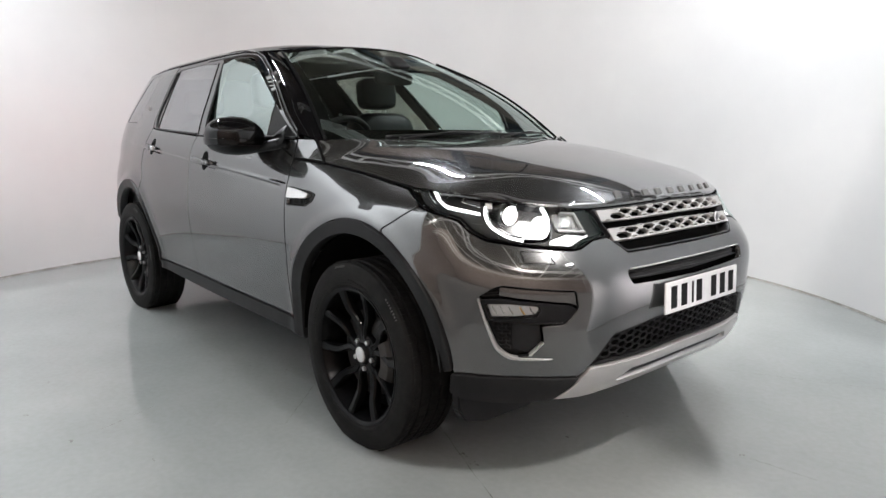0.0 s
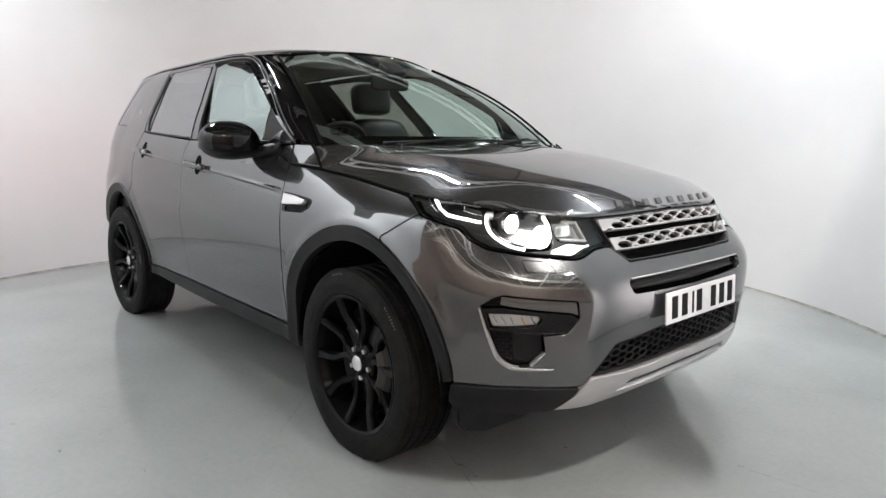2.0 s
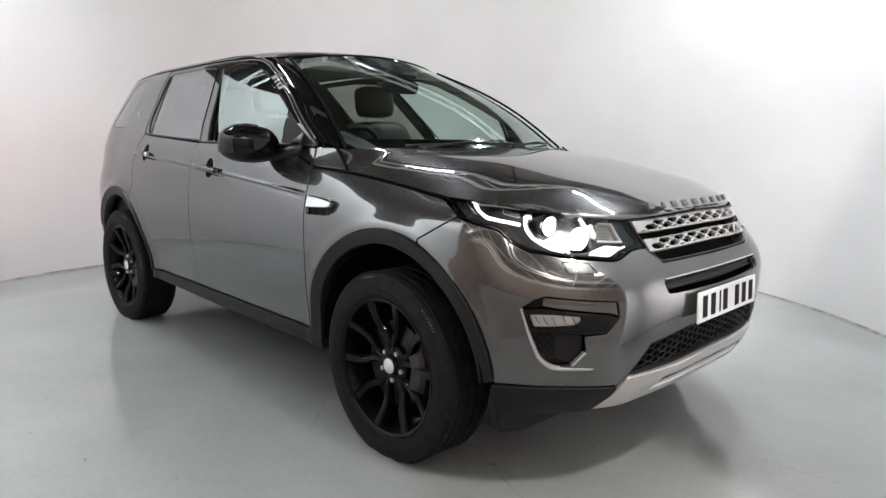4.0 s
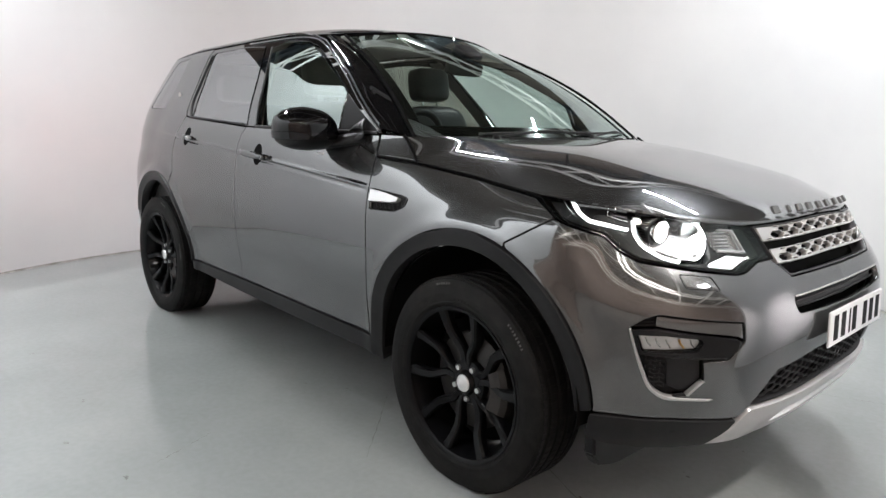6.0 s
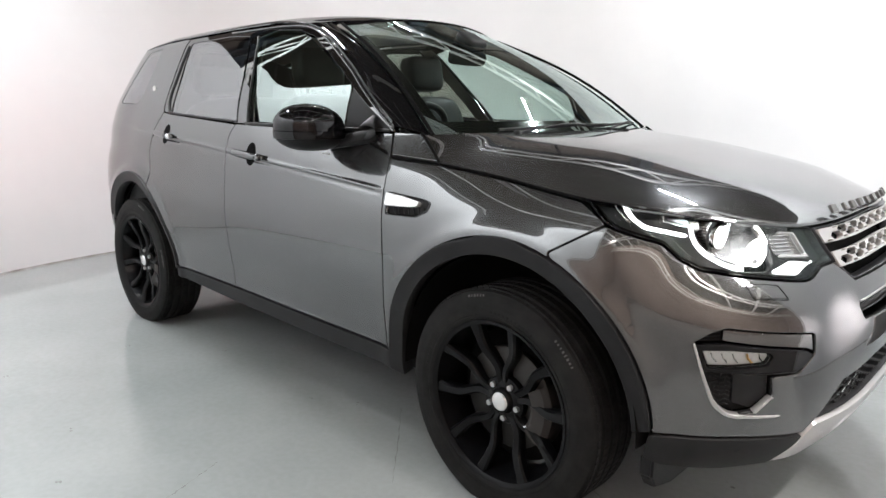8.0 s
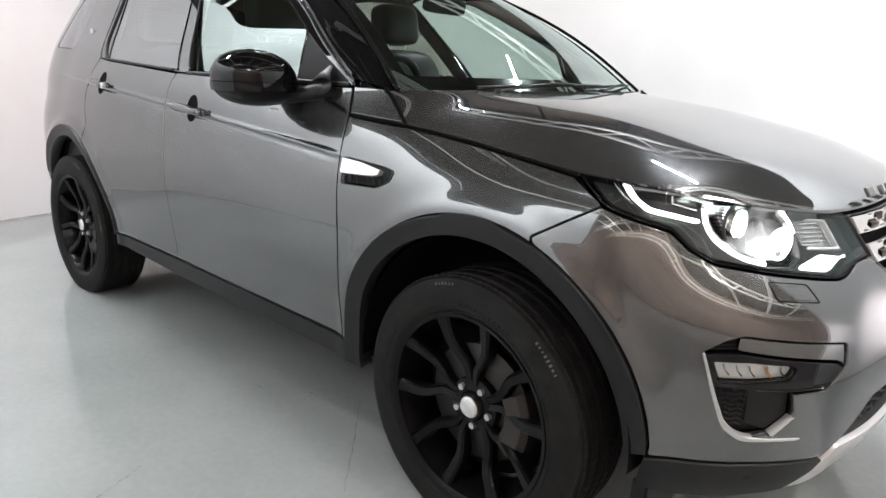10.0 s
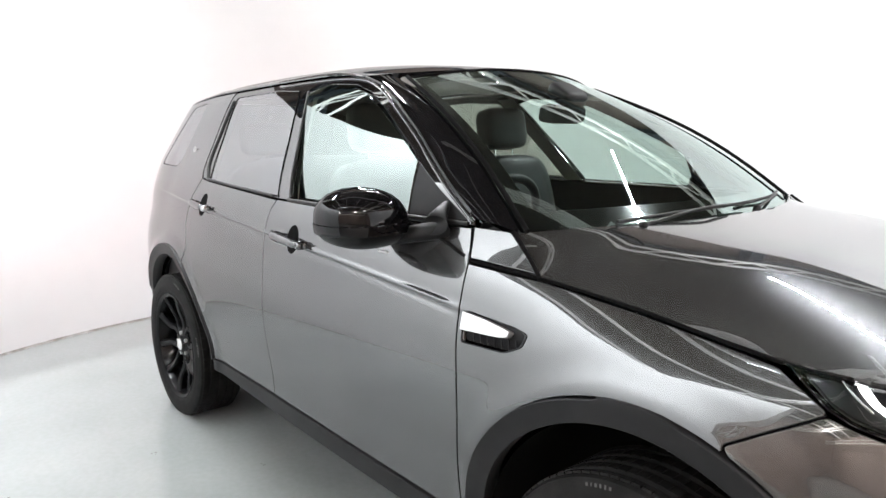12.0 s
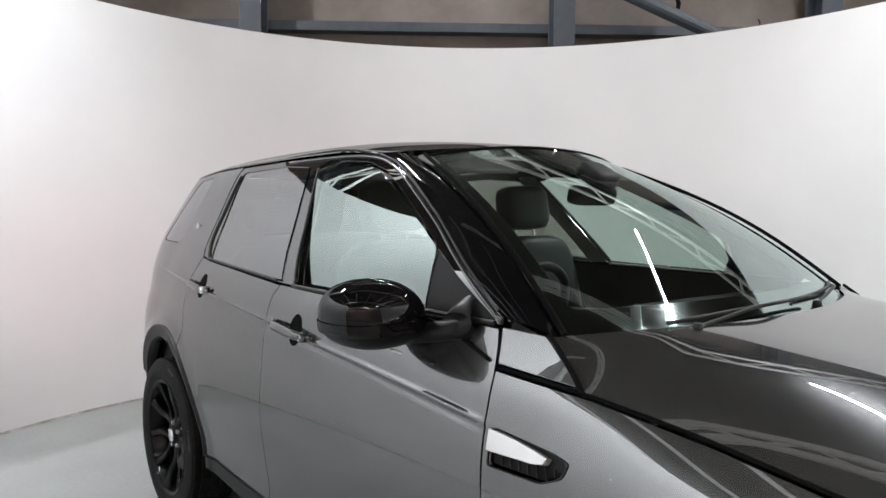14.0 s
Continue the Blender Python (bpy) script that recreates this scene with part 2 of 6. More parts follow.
plate_black = material("plate_black", (0.004, 0.004, 0.004), 0.6, 0.0, 0.1)
amber = material("amber", (0.5, 0.25, 0.04), 0.3)

wall_paint = material("white_wall_paint", (0.80, 0.80, 0.80), 0.62)
vary(wall_paint, 1.3, (0.775, 0.775, 0.78), (0.82, 0.82, 0.82), 5)
bumpy(wall_paint, 60, 0.05, 0.001)
floor_paint = material("grey_floor_paint", (0.36, 0.40, 0.40), 0.3)
lattice = material("white_steel", (0.8, 0.8, 0.78), 0.45)
vary(lattice, 5, (0.75, 0.75, 0.73), (0.84, 0.84, 0.82))
beam_steel = material("blue_grey_steel", (0.085, 0.10, 0.12), 0.5)
vary(beam_steel, 6, (0.040, 0.050, 0.062), (0.062, 0.074, 0.088))
cladding = material("brown_cladding", (0.16, 0.135, 0.115), 0.6)
vary(cladding, 2, (0.13, 0.105, 0.09), (0.20, 0.17, 0.15))
roofing = material("dark_roof_sheet", (0.035, 0.028, 0.02), 0.7)
vary(roofing, 1.5, (0.026, 0.02, 0.014), (0.05, 0.04, 0.028))
shed_wall = material("brown_sheet_wall", (0.27, 0.21, 0.185), 0.7)
vary(shed_wall, 1.2, (0.21, 0.16, 0.14), (0.32, 0.255, 0.225))
shed_floor = material("shed_concrete", (0.16, 0.155, 0.15), 0.6)
vary(shed_floor, 2.5, (0.13, 0.125, 0.12), (0.19, 0.185, 0.18))
lamp_white = glow(material("lamp_diffuser", (0.9, 0.9, 0.9), 0.5), (1, 0.99, 0.97), 5.0)
lamp_case = material("lamp_case", (0.5, 0.5, 0.5), 0.4)

# painted floor: broad patches, fine specks, uneven gloss
m = floor_paint
_c = node(m, "ShaderNodeTexCoord")
_n1 = node(m, "ShaderNodeTexNoise", Scale=1.1, Detail=7.0, Roughness=0.6)
_n2 = node(m, "ShaderNodeTexNoise", Scale=38.0, Detail=3.0)
_v = node(m, "ShaderNodeTexNoise", Scale=2.5, Detail=3.0)
for n in (_n1, _n2, _v):
    link(m, _c.outputs["Object"], n.inputs["Vector"])
_r1 = node(m, "ShaderNodeValToRGB")
_r1.color_ramp.elements[0].position, _r1.color_ramp.elements[1].position = 0.32, 0.68
_r1.color_ramp.elements[0].color, _r1.color_ramp.elements[1].color = (0.275, 0.290, 0.288, 1), (0.325, 0.338, 0.335, 1)
link(m, _n1.outputs["Fac"], _r1.inputs["Fac"])
_r2 = node(m, "ShaderNodeValToRGB")
_r2.color_ramp.elements[0].position, _r2.color_ramp.elements[1].position = 0.35, 0.65
_r2.color_ramp.elements[0].color, _r2.color_ramp.elements[1].color = (0.95, 0.95, 0.94, 1), (1, 1, 1, 1)
link(m, _n2.outputs["Fac"], _r2.inputs["Fac"])
_mx = node(m, "ShaderNodeMix")
_mx.data_type, _mx.blend_type = "RGBA", "MULTIPLY"
_mx.inputs["Factor"].default_value = 1.0
link(m, _r1.outputs["Color"], _mx.inputs["A"])
link(m, _r2.outputs["Color"], _mx.inputs["B"])
link(m, _mx.outputs["Result"], shader(m).inputs["Base Color"])
_mr = node(m, "ShaderNodeMapRange", From_Min=0.3, From_Max=0.7, To_Min=0.09, To_Max=0.15)
link(m, _v.outputs["Fac"], _mr.inputs["Value"])
link(m, _mr.outputs["Result"], shader(m).inputs["Roughness"])
_bp = node(m, "ShaderNodeBump", Strength=0.02, Distance=0.003)
link(m, _n1.outputs["Fac"], _bp.inputs["Height"])
link(m, _bp.outputs["Normal"], shader(m).inputs["Normal"])


# ---- builders ----
def mesh_of(name, verts, faces, smooth=False, normals=None):
    me = bpy.data.meshes.new(name)
    me.from_pydata([tuple(map(float, v)) for v in verts], [], [tuple(map(int, f)) for f in faces])
    if smooth:
        me.shade_smooth()
    if normals is not None:
        me.attributes.new("custom_normal", "FLOAT_VECTOR", "POINT").data.foreach_set("vector", np.array(normals, np.float32).ravel())
        me.update()
    return me


def place(name, me, mat, parent=None, label="", m=None):
    if mat:
        me.materials.clear()
        me.materials.append(mat)
    ob = new(name, me)
    if parent:
        ob.parent = parent
    if m is not None:
        ob.matrix_basis = m
    if label:
        ob["label"] = label
    return ob


def part(name, bm, mat, parent, label="", smooth=False, m=None):
    me = bpy.data.meshes.new(name)
    bmesh.ops.recalc_face_normals(bm, faces=bm.faces)
    bm.to_mesh(me)
    bm.free()
    if smooth:
        me.shade_smooth()
    return place(name, me, mat, parent, label, m)


def empty(name, label="", category="", group="", kind="", m=None, parent=None):
    ob = new(name)
    if m is not None:
        ob.matrix_basis = m
    if parent:
        ob.parent = parent
    return tagged(ob, label, category, group, kind)


def box(bm, centre, size, m=None, bevel=0.0, segments=2):
    made = bmesh.ops.create_cube(bm, size=1.0)["verts"]
    t = (m or Matrix()) @ Matrix.Translation(centre) @ Matrix.Diagonal((*size, 1))
    bmesh.ops.transform(bm, matrix=t, verts=made)
    if bevel:
        edges = {e for v in made for e in v.link_edges}
        bmesh.ops.bevel(bm, geom=list(edges), offset=bevel, segments=segments, affect="EDGES")
    return bm


def bar(bm, a, b, r, n=10):
    """A round bar from a to b."""
    a, b = Vector(a), Vector(b)
    m = Matrix.Translation((a + b) / 2) @ (b - a).to_track_quat("Z", "Y").to_matrix().to_4x4()
    bmesh.ops.create_cone(bm, cap_ends=True, segments=n, radius1=r, radius2=r, depth=(b - a).length, matrix=m)


def tube(name, pts, r, mat, parent=None, label="", n=8, closed=False):
    """A round tube along a line of points, as a mesh."""
    pts = [Vector(p) for p in pts]
    verts, faces = [], []
    up = Vector((0.13, 0.21, 0.97))
    for i, p in enumerate(pts):
        d = (pts[(i + 1) % len(pts)] - pts[i - 1]) if closed or 0 < i < len(pts) - 1 else (pts[1] - pts[0] if i == 0 else pts[-1] - pts[-2])
        a = d.cross(up).normalized()
        b = d.cross(a).normalized()
        for k in range(n):
            w = 2 * math.pi * k / n
            verts.append(p + (a * math.cos(w) + b * math.sin(w)) * r)
    rows = len(pts) if closed else len(pts) - 1
    for i in range(rows):
        j = (i + 1) % len(pts)
        for k in range(n):
            faces.append((i * n + k, i * n + (k + 1) % n, j * n + (k + 1) % n, j * n + k))
    if not closed:
        faces += [tuple(range(n)), tuple(range(len(verts) - n, len(verts)))]
    return place(name, mesh_of(name, verts, faces, True), mat, parent, label)


def lathe(profile, n=64, a0=0.0, a1=2 * math.pi, axis="Y"):
    """Verts and faces of a profile of (radius, along) turned round the axis y."""
    full = abs(a1 - a0 - 2 * math.pi) < 1e-6
    count = n if full else n + 1
    verts, faces = [], []
    for i in range(count):
        w = a0 + (a1 - a0) * i / n
        verts += [(r * math.cos(w), y, r * math.sin(w)) for r, y in profile]
    k = len(profile)
    for i in range(n):
        j = (i + 1) % count
        faces += [(i * k + q, i * k + q + 1, j * k + q + 1, j * k + q) for q in range(k - 1)]
    return verts, faces


def rounded(poly, r, n=4):
    """A closed outline with its corners rounded; a corner may bring its own radius as third number."""
    out, k = [], len(poly)
    for i in range(k):
        p, a, b = np.array(poly[i][:2], float), np.array(poly[i - 1][:2], float), np.array(poly[(i + 1) % k][:2], float)
        rr = poly[i][2] if len(poly[i]) > 2 else r
        da, db = a - p, b - p
        la, lb = np.linalg.norm(da), np.linalg.norm(db)
        c = min(rr, 0.45 * la, 0.45 * lb)
        if c < 1e-4:
            out.append(p)
            continue
        s, e = p + da / la * c, p + db / lb * c
        for q in range(n + 1):
            t = q / n
            out.append((1 - t) ** 2 * s + 2 * t * (1 - t) * p + t * t * e)
    return np.array(out)


def dense(loop, step):
    out = []
    for a, b in zip(loop, np.roll(loop, -1, axis=0)):
        k = max(1, int(math.ceil(np.linalg.norm(b - a) / step)))
        out += [a + (b - a) * q / k for q in range(k)]
    return np.array(out)


def shifted(loop, d):
    """The closed loop moved inwards by d (outwards: minus)."""
    p, q = np.roll(loop, 1, axis=0), np.roll(loop, -1, axis=0)
    area = np.sum(loop[:, 0] * q[:, 1] - q[:, 0] * loop[:, 1])
    e1, e2 = loop - p, q - loop
    e1 /= np.linalg.norm(e1, axis=1)[:, None] + 1e-12
    e2 /= np.linalg.norm(e2, axis=1)[:, None] + 1e-12
    n = np.stack([-(e1 + e2)[:, 1], (e1 + e2)[:, 0]], 1) * (1 if area > 0 else -1)
    k = np.linalg.norm(n, axis=1)[:, None]
    n = n / (k + 1e-9) * np.minimum(2 / (k + 1e-3), 1.8)
    return loop + n * d


def inside(pts, loops):
    hit = np.zeros(len(pts), bool)
    for loop in loops:
        a, b = loop, np.roll(loop, -1, axis=0)
        for (x0, y0), (x1, y1) in zip(a, b):
            if y0 == y1:
                continue
            cross = (pts[:, 1] < y0) != (pts[:, 1] < y1)
            hit ^= cross & (pts[:, 0] < (x1 - x0) * (pts[:, 1] - y0) / (y1 - y0) + x0)
    return hit


def patch(name, loops, fn, mat, parent, label="", step=0.03, gap=0.002, roll=0.002, depth=0.014, edge=0.02, raised=0.0, away=None, lines=()):
    """A panel of sheet: outlines (the first outer, the rest holes) in the flat plan of a surface fn(u, v) -> point, with rolled edges
    of the given depth."""
    loops = [dense(np.array(l, float), edge) for l in loops]
    loops = [shifted(l, gap if i == 0 else -gap) for i, l in enumerate(loops)]
    tops = [shifted(l, roll if i == 0 else -roll) for i, l in enumerate(loops)]
    lo, hi = tops[0].min(0), tops[0].max(0)
    gx, gy = np.meshgrid(np.arange(lo[0] + step * 0.5, hi[0], step), np.arange(lo[1] + step * 0.5, hi[1], step))
    grid = np.stack([gx.ravel(), gy.ravel()], 1)
    if len(grid):
        grid = grid[inside(grid, tops)]
    if len(grid):
        rim = np.concatenate(tops)
        far = np.array([np.min(np.sum((rim - g) ** 2, axis=1)) for g in grid])
        grid = grid[far > (0.45 * step) ** 2]
    runs = []
    for line in lines:
        pts = np.array(line, float)
        rim = np.concatenate(tops)
        ok = inside(pts, tops) & np.array([np.min(np.sum((rim - p) ** 2, axis=1)) > 0.004**2 for p in pts])
        runs.append((pts, ok))
        if len(grid) and ok.any():
            near = np.array([np.min(np.sum((pts[ok] - g) ** 2, axis=1)) for g in grid])
            grid = grid[near > 0.007**2]
    flat, edges, at = [], [], 0
    for l in tops:
        flat += [Vector(p) for p in l]
        edges += [(at + i, at + (i + 1) % len(l)) for i in range(len(l))]
        at += len(l)
    flat += [Vector(g) for g in grid]
    for pts, ok in runs:
        for i, p in enumerate(pts):
            if ok[i]:
                if i and ok[i - 1]:
                    edges.append((len(flat) - 1, len(flat)))
                flat.append(Vector(p))
    vs, _, fs, ov, _, _ = delaunay_2d_cdt(flat, edges, [], 0, 1e-7)
    uv = np.array([tuple(v) for v in vs])
    mid = np.array([uv[list(f)].mean(0) for f in fs])
    keep = inside(mid, tops)
    fs = [list(f) for f, k in zip(fs, keep) if k]
    where = {}
    for i, orig in enumerate(ov):
        for o in orig:
            where[o] = i

    def point(u, v):
        return np.asarray(fn(u, v), float)

    def normal(u, v):
        h = 0.004
        n = np.cross(point(u + h, v) - point(u - h, v), point(u, v + h) - point(u, v - h))
        n /= np.linalg.norm(n) + 1e-12
        return n

    c = point(*uv.mean(0))
    n0 = normal(*uv.mean(0))
    sign = 1.0 if n0 @ (c - np.array(away if away is not None else (-1.2, 0.0, 0.7))) > 0 else -1.0
    norms = [sign * normal(*p) for p in uv]
    verts = [point(*p) + raised * n for p, n in zip(uv, norms)]
    faces = []
    for f in fs:
        a, b, d = (verts[i] for i in f)
        faces.append(f if np.cross(b - a, d - a) @ norms[f[0]] > 0 else f[::-1])
    at = 0
    for l, t in zip(loops, tops):
        k = len(l)
        top = [where.get(at + i, 0) for i in range(k)]
        rings = [top]
        pts = [point(*p) for p in l]
        ns = [sign * normal(*p) for p in l]
        for drop, mixin in ((roll, 0.7), (depth, 1.0)):
            ring = []
            for i in range(k):
                side = pts[i] - (verts[top[i]] - raised * norms[top[i]])
                side = side / (np.linalg.norm(side) + 1e-9)
                ring.append(len(verts))
                verts.append(pts[i] + (raised - drop) * ns[i])
                q = ns[i] * (1 - mixin) + side * mixin
                norms.append(q / (np.linalg.norm(q) + 1e-9))
            rings.append(ring)
        for a, b in zip(rings, rings[1:]):
            for i in range(k):
                j = (i + 1) % k
                q = (a[i], a[j], b[j], b[i])
                if len(set(q)) < 4:
                    continue
                fn_ = np.cross(verts[q[1]] - verts[q[0]], verts[q[3]] - verts[q[0]])
                faces.append(q if fn_ @ norms[b[i]] > 0 else q[::-1])
        at += k
    return place(name, mesh_of(name, verts, faces, True, norms), mat, parent, label)


def sheet(name, fn, nu, nv, mat, parent, label="", thick=0.0, flip=None, away=(-1.2, 0, 0.7)):
    """A smooth grid surface fn(u, v), u and v from 0 to 1, with analytic normals."""
    us, vs = np.linspace(0, 1, nu), np.linspace(0, 1, nv)
    pts = np.array([[fn(u, v) for v in vs] for u in us])
    du, dv = np.gradient(pts, axis=0), np.gradient(pts, axis=1)
    n = np.cross(du, dv)
    n /= np.linalg.norm(n, axis=2)[..., None] + 1e-12
    if ((pts - np.array(away)) * n).sum() < 0:
        n = -n
    verts, norms, faces = list(pts.reshape(-1, 3)), list(n.reshape(-1, 3)), []
    for i in range(nu - 1):
        for j in range(nv - 1):
            q = (i * nv + j, (i + 1) * nv + j, (i + 1) * nv + j + 1, i * nv + j + 1)
            c = np.cross(verts[q[1]] - verts[q[0]], verts[q[3]] - verts[q[0]])
            faces.append(q if c @ norms[q[0]] > 0 else q[::-1])
    if thick:
        base = len(verts)
        ring = [(i, 0) for i in range(nu)] + [(nu - 1, j) for j in range(1, nv)] + [(i, nv - 1) for i in range(nu - 2, -1, -1)] + [(0, j) for j in range(nv - 2, 0, -1)]
        for i, j in ring:
            verts.append(pts[i, j] - thick * n[i, j])
            norms.append(n[i, j])
        k = len(ring)
        for a in range(k):
            b = (a + 1) % k
            ia, ib = ring[a][0] * nv + ring[a][1], ring[b][0] * nv + ring[b][1]
            faces.append((ia, ib, base + b, base + a))
    return place(name, mesh_of(name, verts, faces, True, norms), mat, parent, label)


# ---- the studio ----
def ring_wall():
    """A white curved wall, open to the front of the car."""
    a0, a1, n = radians(-6), radians(286), 124
    verts, faces = [], []
    for i in range(n + 1):
        w = a0 + (a1 - a0) * i / n
        for r, z in ((WALL_R, 0), (WALL_R, WALL_H), (WALL_R + 0.10, WALL_H), (WALL_R + 0.10, 0)):
            verts.append((WALL_C[0] + r * math.cos(w), WALL_C[1] + r * math.sin(w), z))
    for i in range(n):
        a, b = i * 4, i * 4 + 4
        faces += [(a + q, a + q + 1, b + q + 1, b + q) for q in range(3)]
    faces += [(0, 1, 2, 3), (n * 4, n * 4 + 1, n * 4 + 2, n * 4 + 3)]
    ob = place("wall_curved", mesh_of("wall_curved", verts, faces), wall_paint)
    ob.data.shade_smooth()
    ob.data.set_sharp_from_angle(angle=radians(40))
    tagged(ob, "white painted curved studio wall with faint panel seams", "wall", kind="structure")
    # panel seams, and the dark line at the foot
    k = 0
    for deg in range(-4, 284, 26):
        w = radians(deg + 1.5)
        bm = bmesh.new()
        box(bm, (0, 0, 0), (0.004, 0.005, WALL_H - 0.02), None, 0.0015, 1)
        part("panel_seam", bm, wall_paint, ob, m=pose(WALL_C[0] + (WALL_R + 0.0012) * math.cos(w), (WALL_R + 0.0012) * math.sin(w), WALL_H / 2, 0, 0, deg + 1.5))
    verts, faces = [], []
    for i in range(n + 1):
        w = a0 + (a1 - a0) * i / n
        for r, z in ((WALL_R - 0.012, 0.0005), (WALL_R - 0.004, 0.010), (WALL_R - 0.002, 0.014), (WALL_R + 0.004, 0.014)):
            wob = 0.0015 * math.sin(31 * w) + 0.001 * math.sin(77 * w)
            verts.append((WALL_C[0] + (r - wob) * math.cos(w), WALL_C[1] + (r - wob) * math.sin(w), z))
    faces = [(i * 4 + q, i * 4 + q + 1, i * 4 + q + 5, i * 4 + q + 4) for i in range(n) for q in range(3)]
    foot = material("grimy_sealant", (0.25, 0.24, 0.215), 0.8)
    vary(foot, 12, (0.15, 0.14, 0.12), (0.42, 0.41, 0.39), 6)
    tagged(place("trim", mesh_of("trim", verts, faces, True), foot), "dirty sealant bead where wall meets floor", "trim", kind="structure")


ring_wall()

bm = bmesh.new()
bmesh.ops.create_circle(bm, cap_ends=True, segments=96, radius=WALL_R + 0.12)
tagged(part("floor", bm, floor_paint, None, m=pose(*WALL_C, 0)), "pale grey-green painted concrete floor, scuffed and glossy", "floor", kind="structure")
bm = bmesh.new()
bmesh.ops.create_grid(bm, x_segments=4, y_segments=4, size=16)
tagged(part("ground", bm, shed_floor, None, m=pose(-1, 0, -0.006)), "bare grey concrete floor of the shed", "floor", kind="structure")

# hairline joints and scuffs in the floor paint
crack = material("floor_crack", (0.10, 0.105, 0.10), 0.7)
vary(crack, 14, (0.07, 0.07, 0.065), (0.22, 0.225, 0.22), 4)
JOINTS = [((-0.45, -0.37), (0.12, -0.61), (0.63, -0.83), (1.6, -1.22)), ((0.25, 0.80), (0.76, 1.02), (1.20, 1.24), (1.7, 1.48)),
          ((1.08, 0.083), (1.12, 0.087), (1.31, 0.102)), ((-0.78, -1.672), (-0.834, -1.538), (-0.88, -1.43)), ((-0.74, -0.66), (-0.52, -0.88), (-0.33, -1.08))]
for line in JOINTS:
    dots = spline(line, 10)
    d = np.gradient(dots, axis=0)
    d /= np.linalg.norm(d, axis=1)[:, None]
    verts, faces = [], []
    for i, (p, q) in enumerate(zip(dots, d)):
        w = 0.0021 * (0.6 + 0.4 * math.sin(i * 2.3)) * (0.25 if i in (0, len(dots) - 1) else 1)
        j = 0.002 * math.sin(i * 1.7)
        verts += [(p[0] - q[1] * (w + j), p[1] + q[0] * (w + j), 0.0012), (p[0] + q[1] * (w - j), p[1] - q[0] * (w - j), 0.0012)]
    faces = [(2 * i, 2 * i + 1, 2 * i + 3, 2 * i + 2) for i in range(len(dots) - 1)]
    tagged(place("floor_joint", mesh_of("floor_joint", verts, faces), crack), "dark hairline crack in the floor paint", "floor joint", kind="structure")
SPECKS = [(-2.30, -1.75), (-1.51, -1.71), (-1.15, -1.88), (-0.74, -1.78), (-0.36, -1.59), (-1.89, -0.86), (-1.09, -0.88), (-0.90, -0.77), (0.50, -0.28), (0.55, 0.07),
          (1.04, 0.085), (-2.3, -1.18), (0.43, -0.72), (0.36, -0.70)]
bm = bmesh.new()
for x, y in SPECKS:
    for k in range(random.randint(2, 4)):
        r = random.uniform(0.003, 0.008)
        px, py, w = x + random.uniform(-0.02, 0.02), y + random.uniform(-0.012, 0.012), random.uniform(0, 6)
        vs = [bm.verts.new((px + r * random.uniform(0.6, 1.7) * math.cos(w + a), py + r * random.uniform(0.5, 1.1) * math.sin(w + a), 0.0016 + 0.0003 * k)) for a in (0, 1.2, 2.4, 3.7, 5.0)]
        bm.faces.new(vs)
tagged(part("floor_chips", bm, crack, None), "small dark chips worn in the floor paint", "floor chips", kind="stuff")


# ---- the shed round it ----
SHED = pose(0.49, -1.90, 0, 0, 0, 52)  # its y axis runs from the open side to the back wall
BACK, SIDE, FRONT, EAVES = 6.9, 8.5, -7.5, 6.2


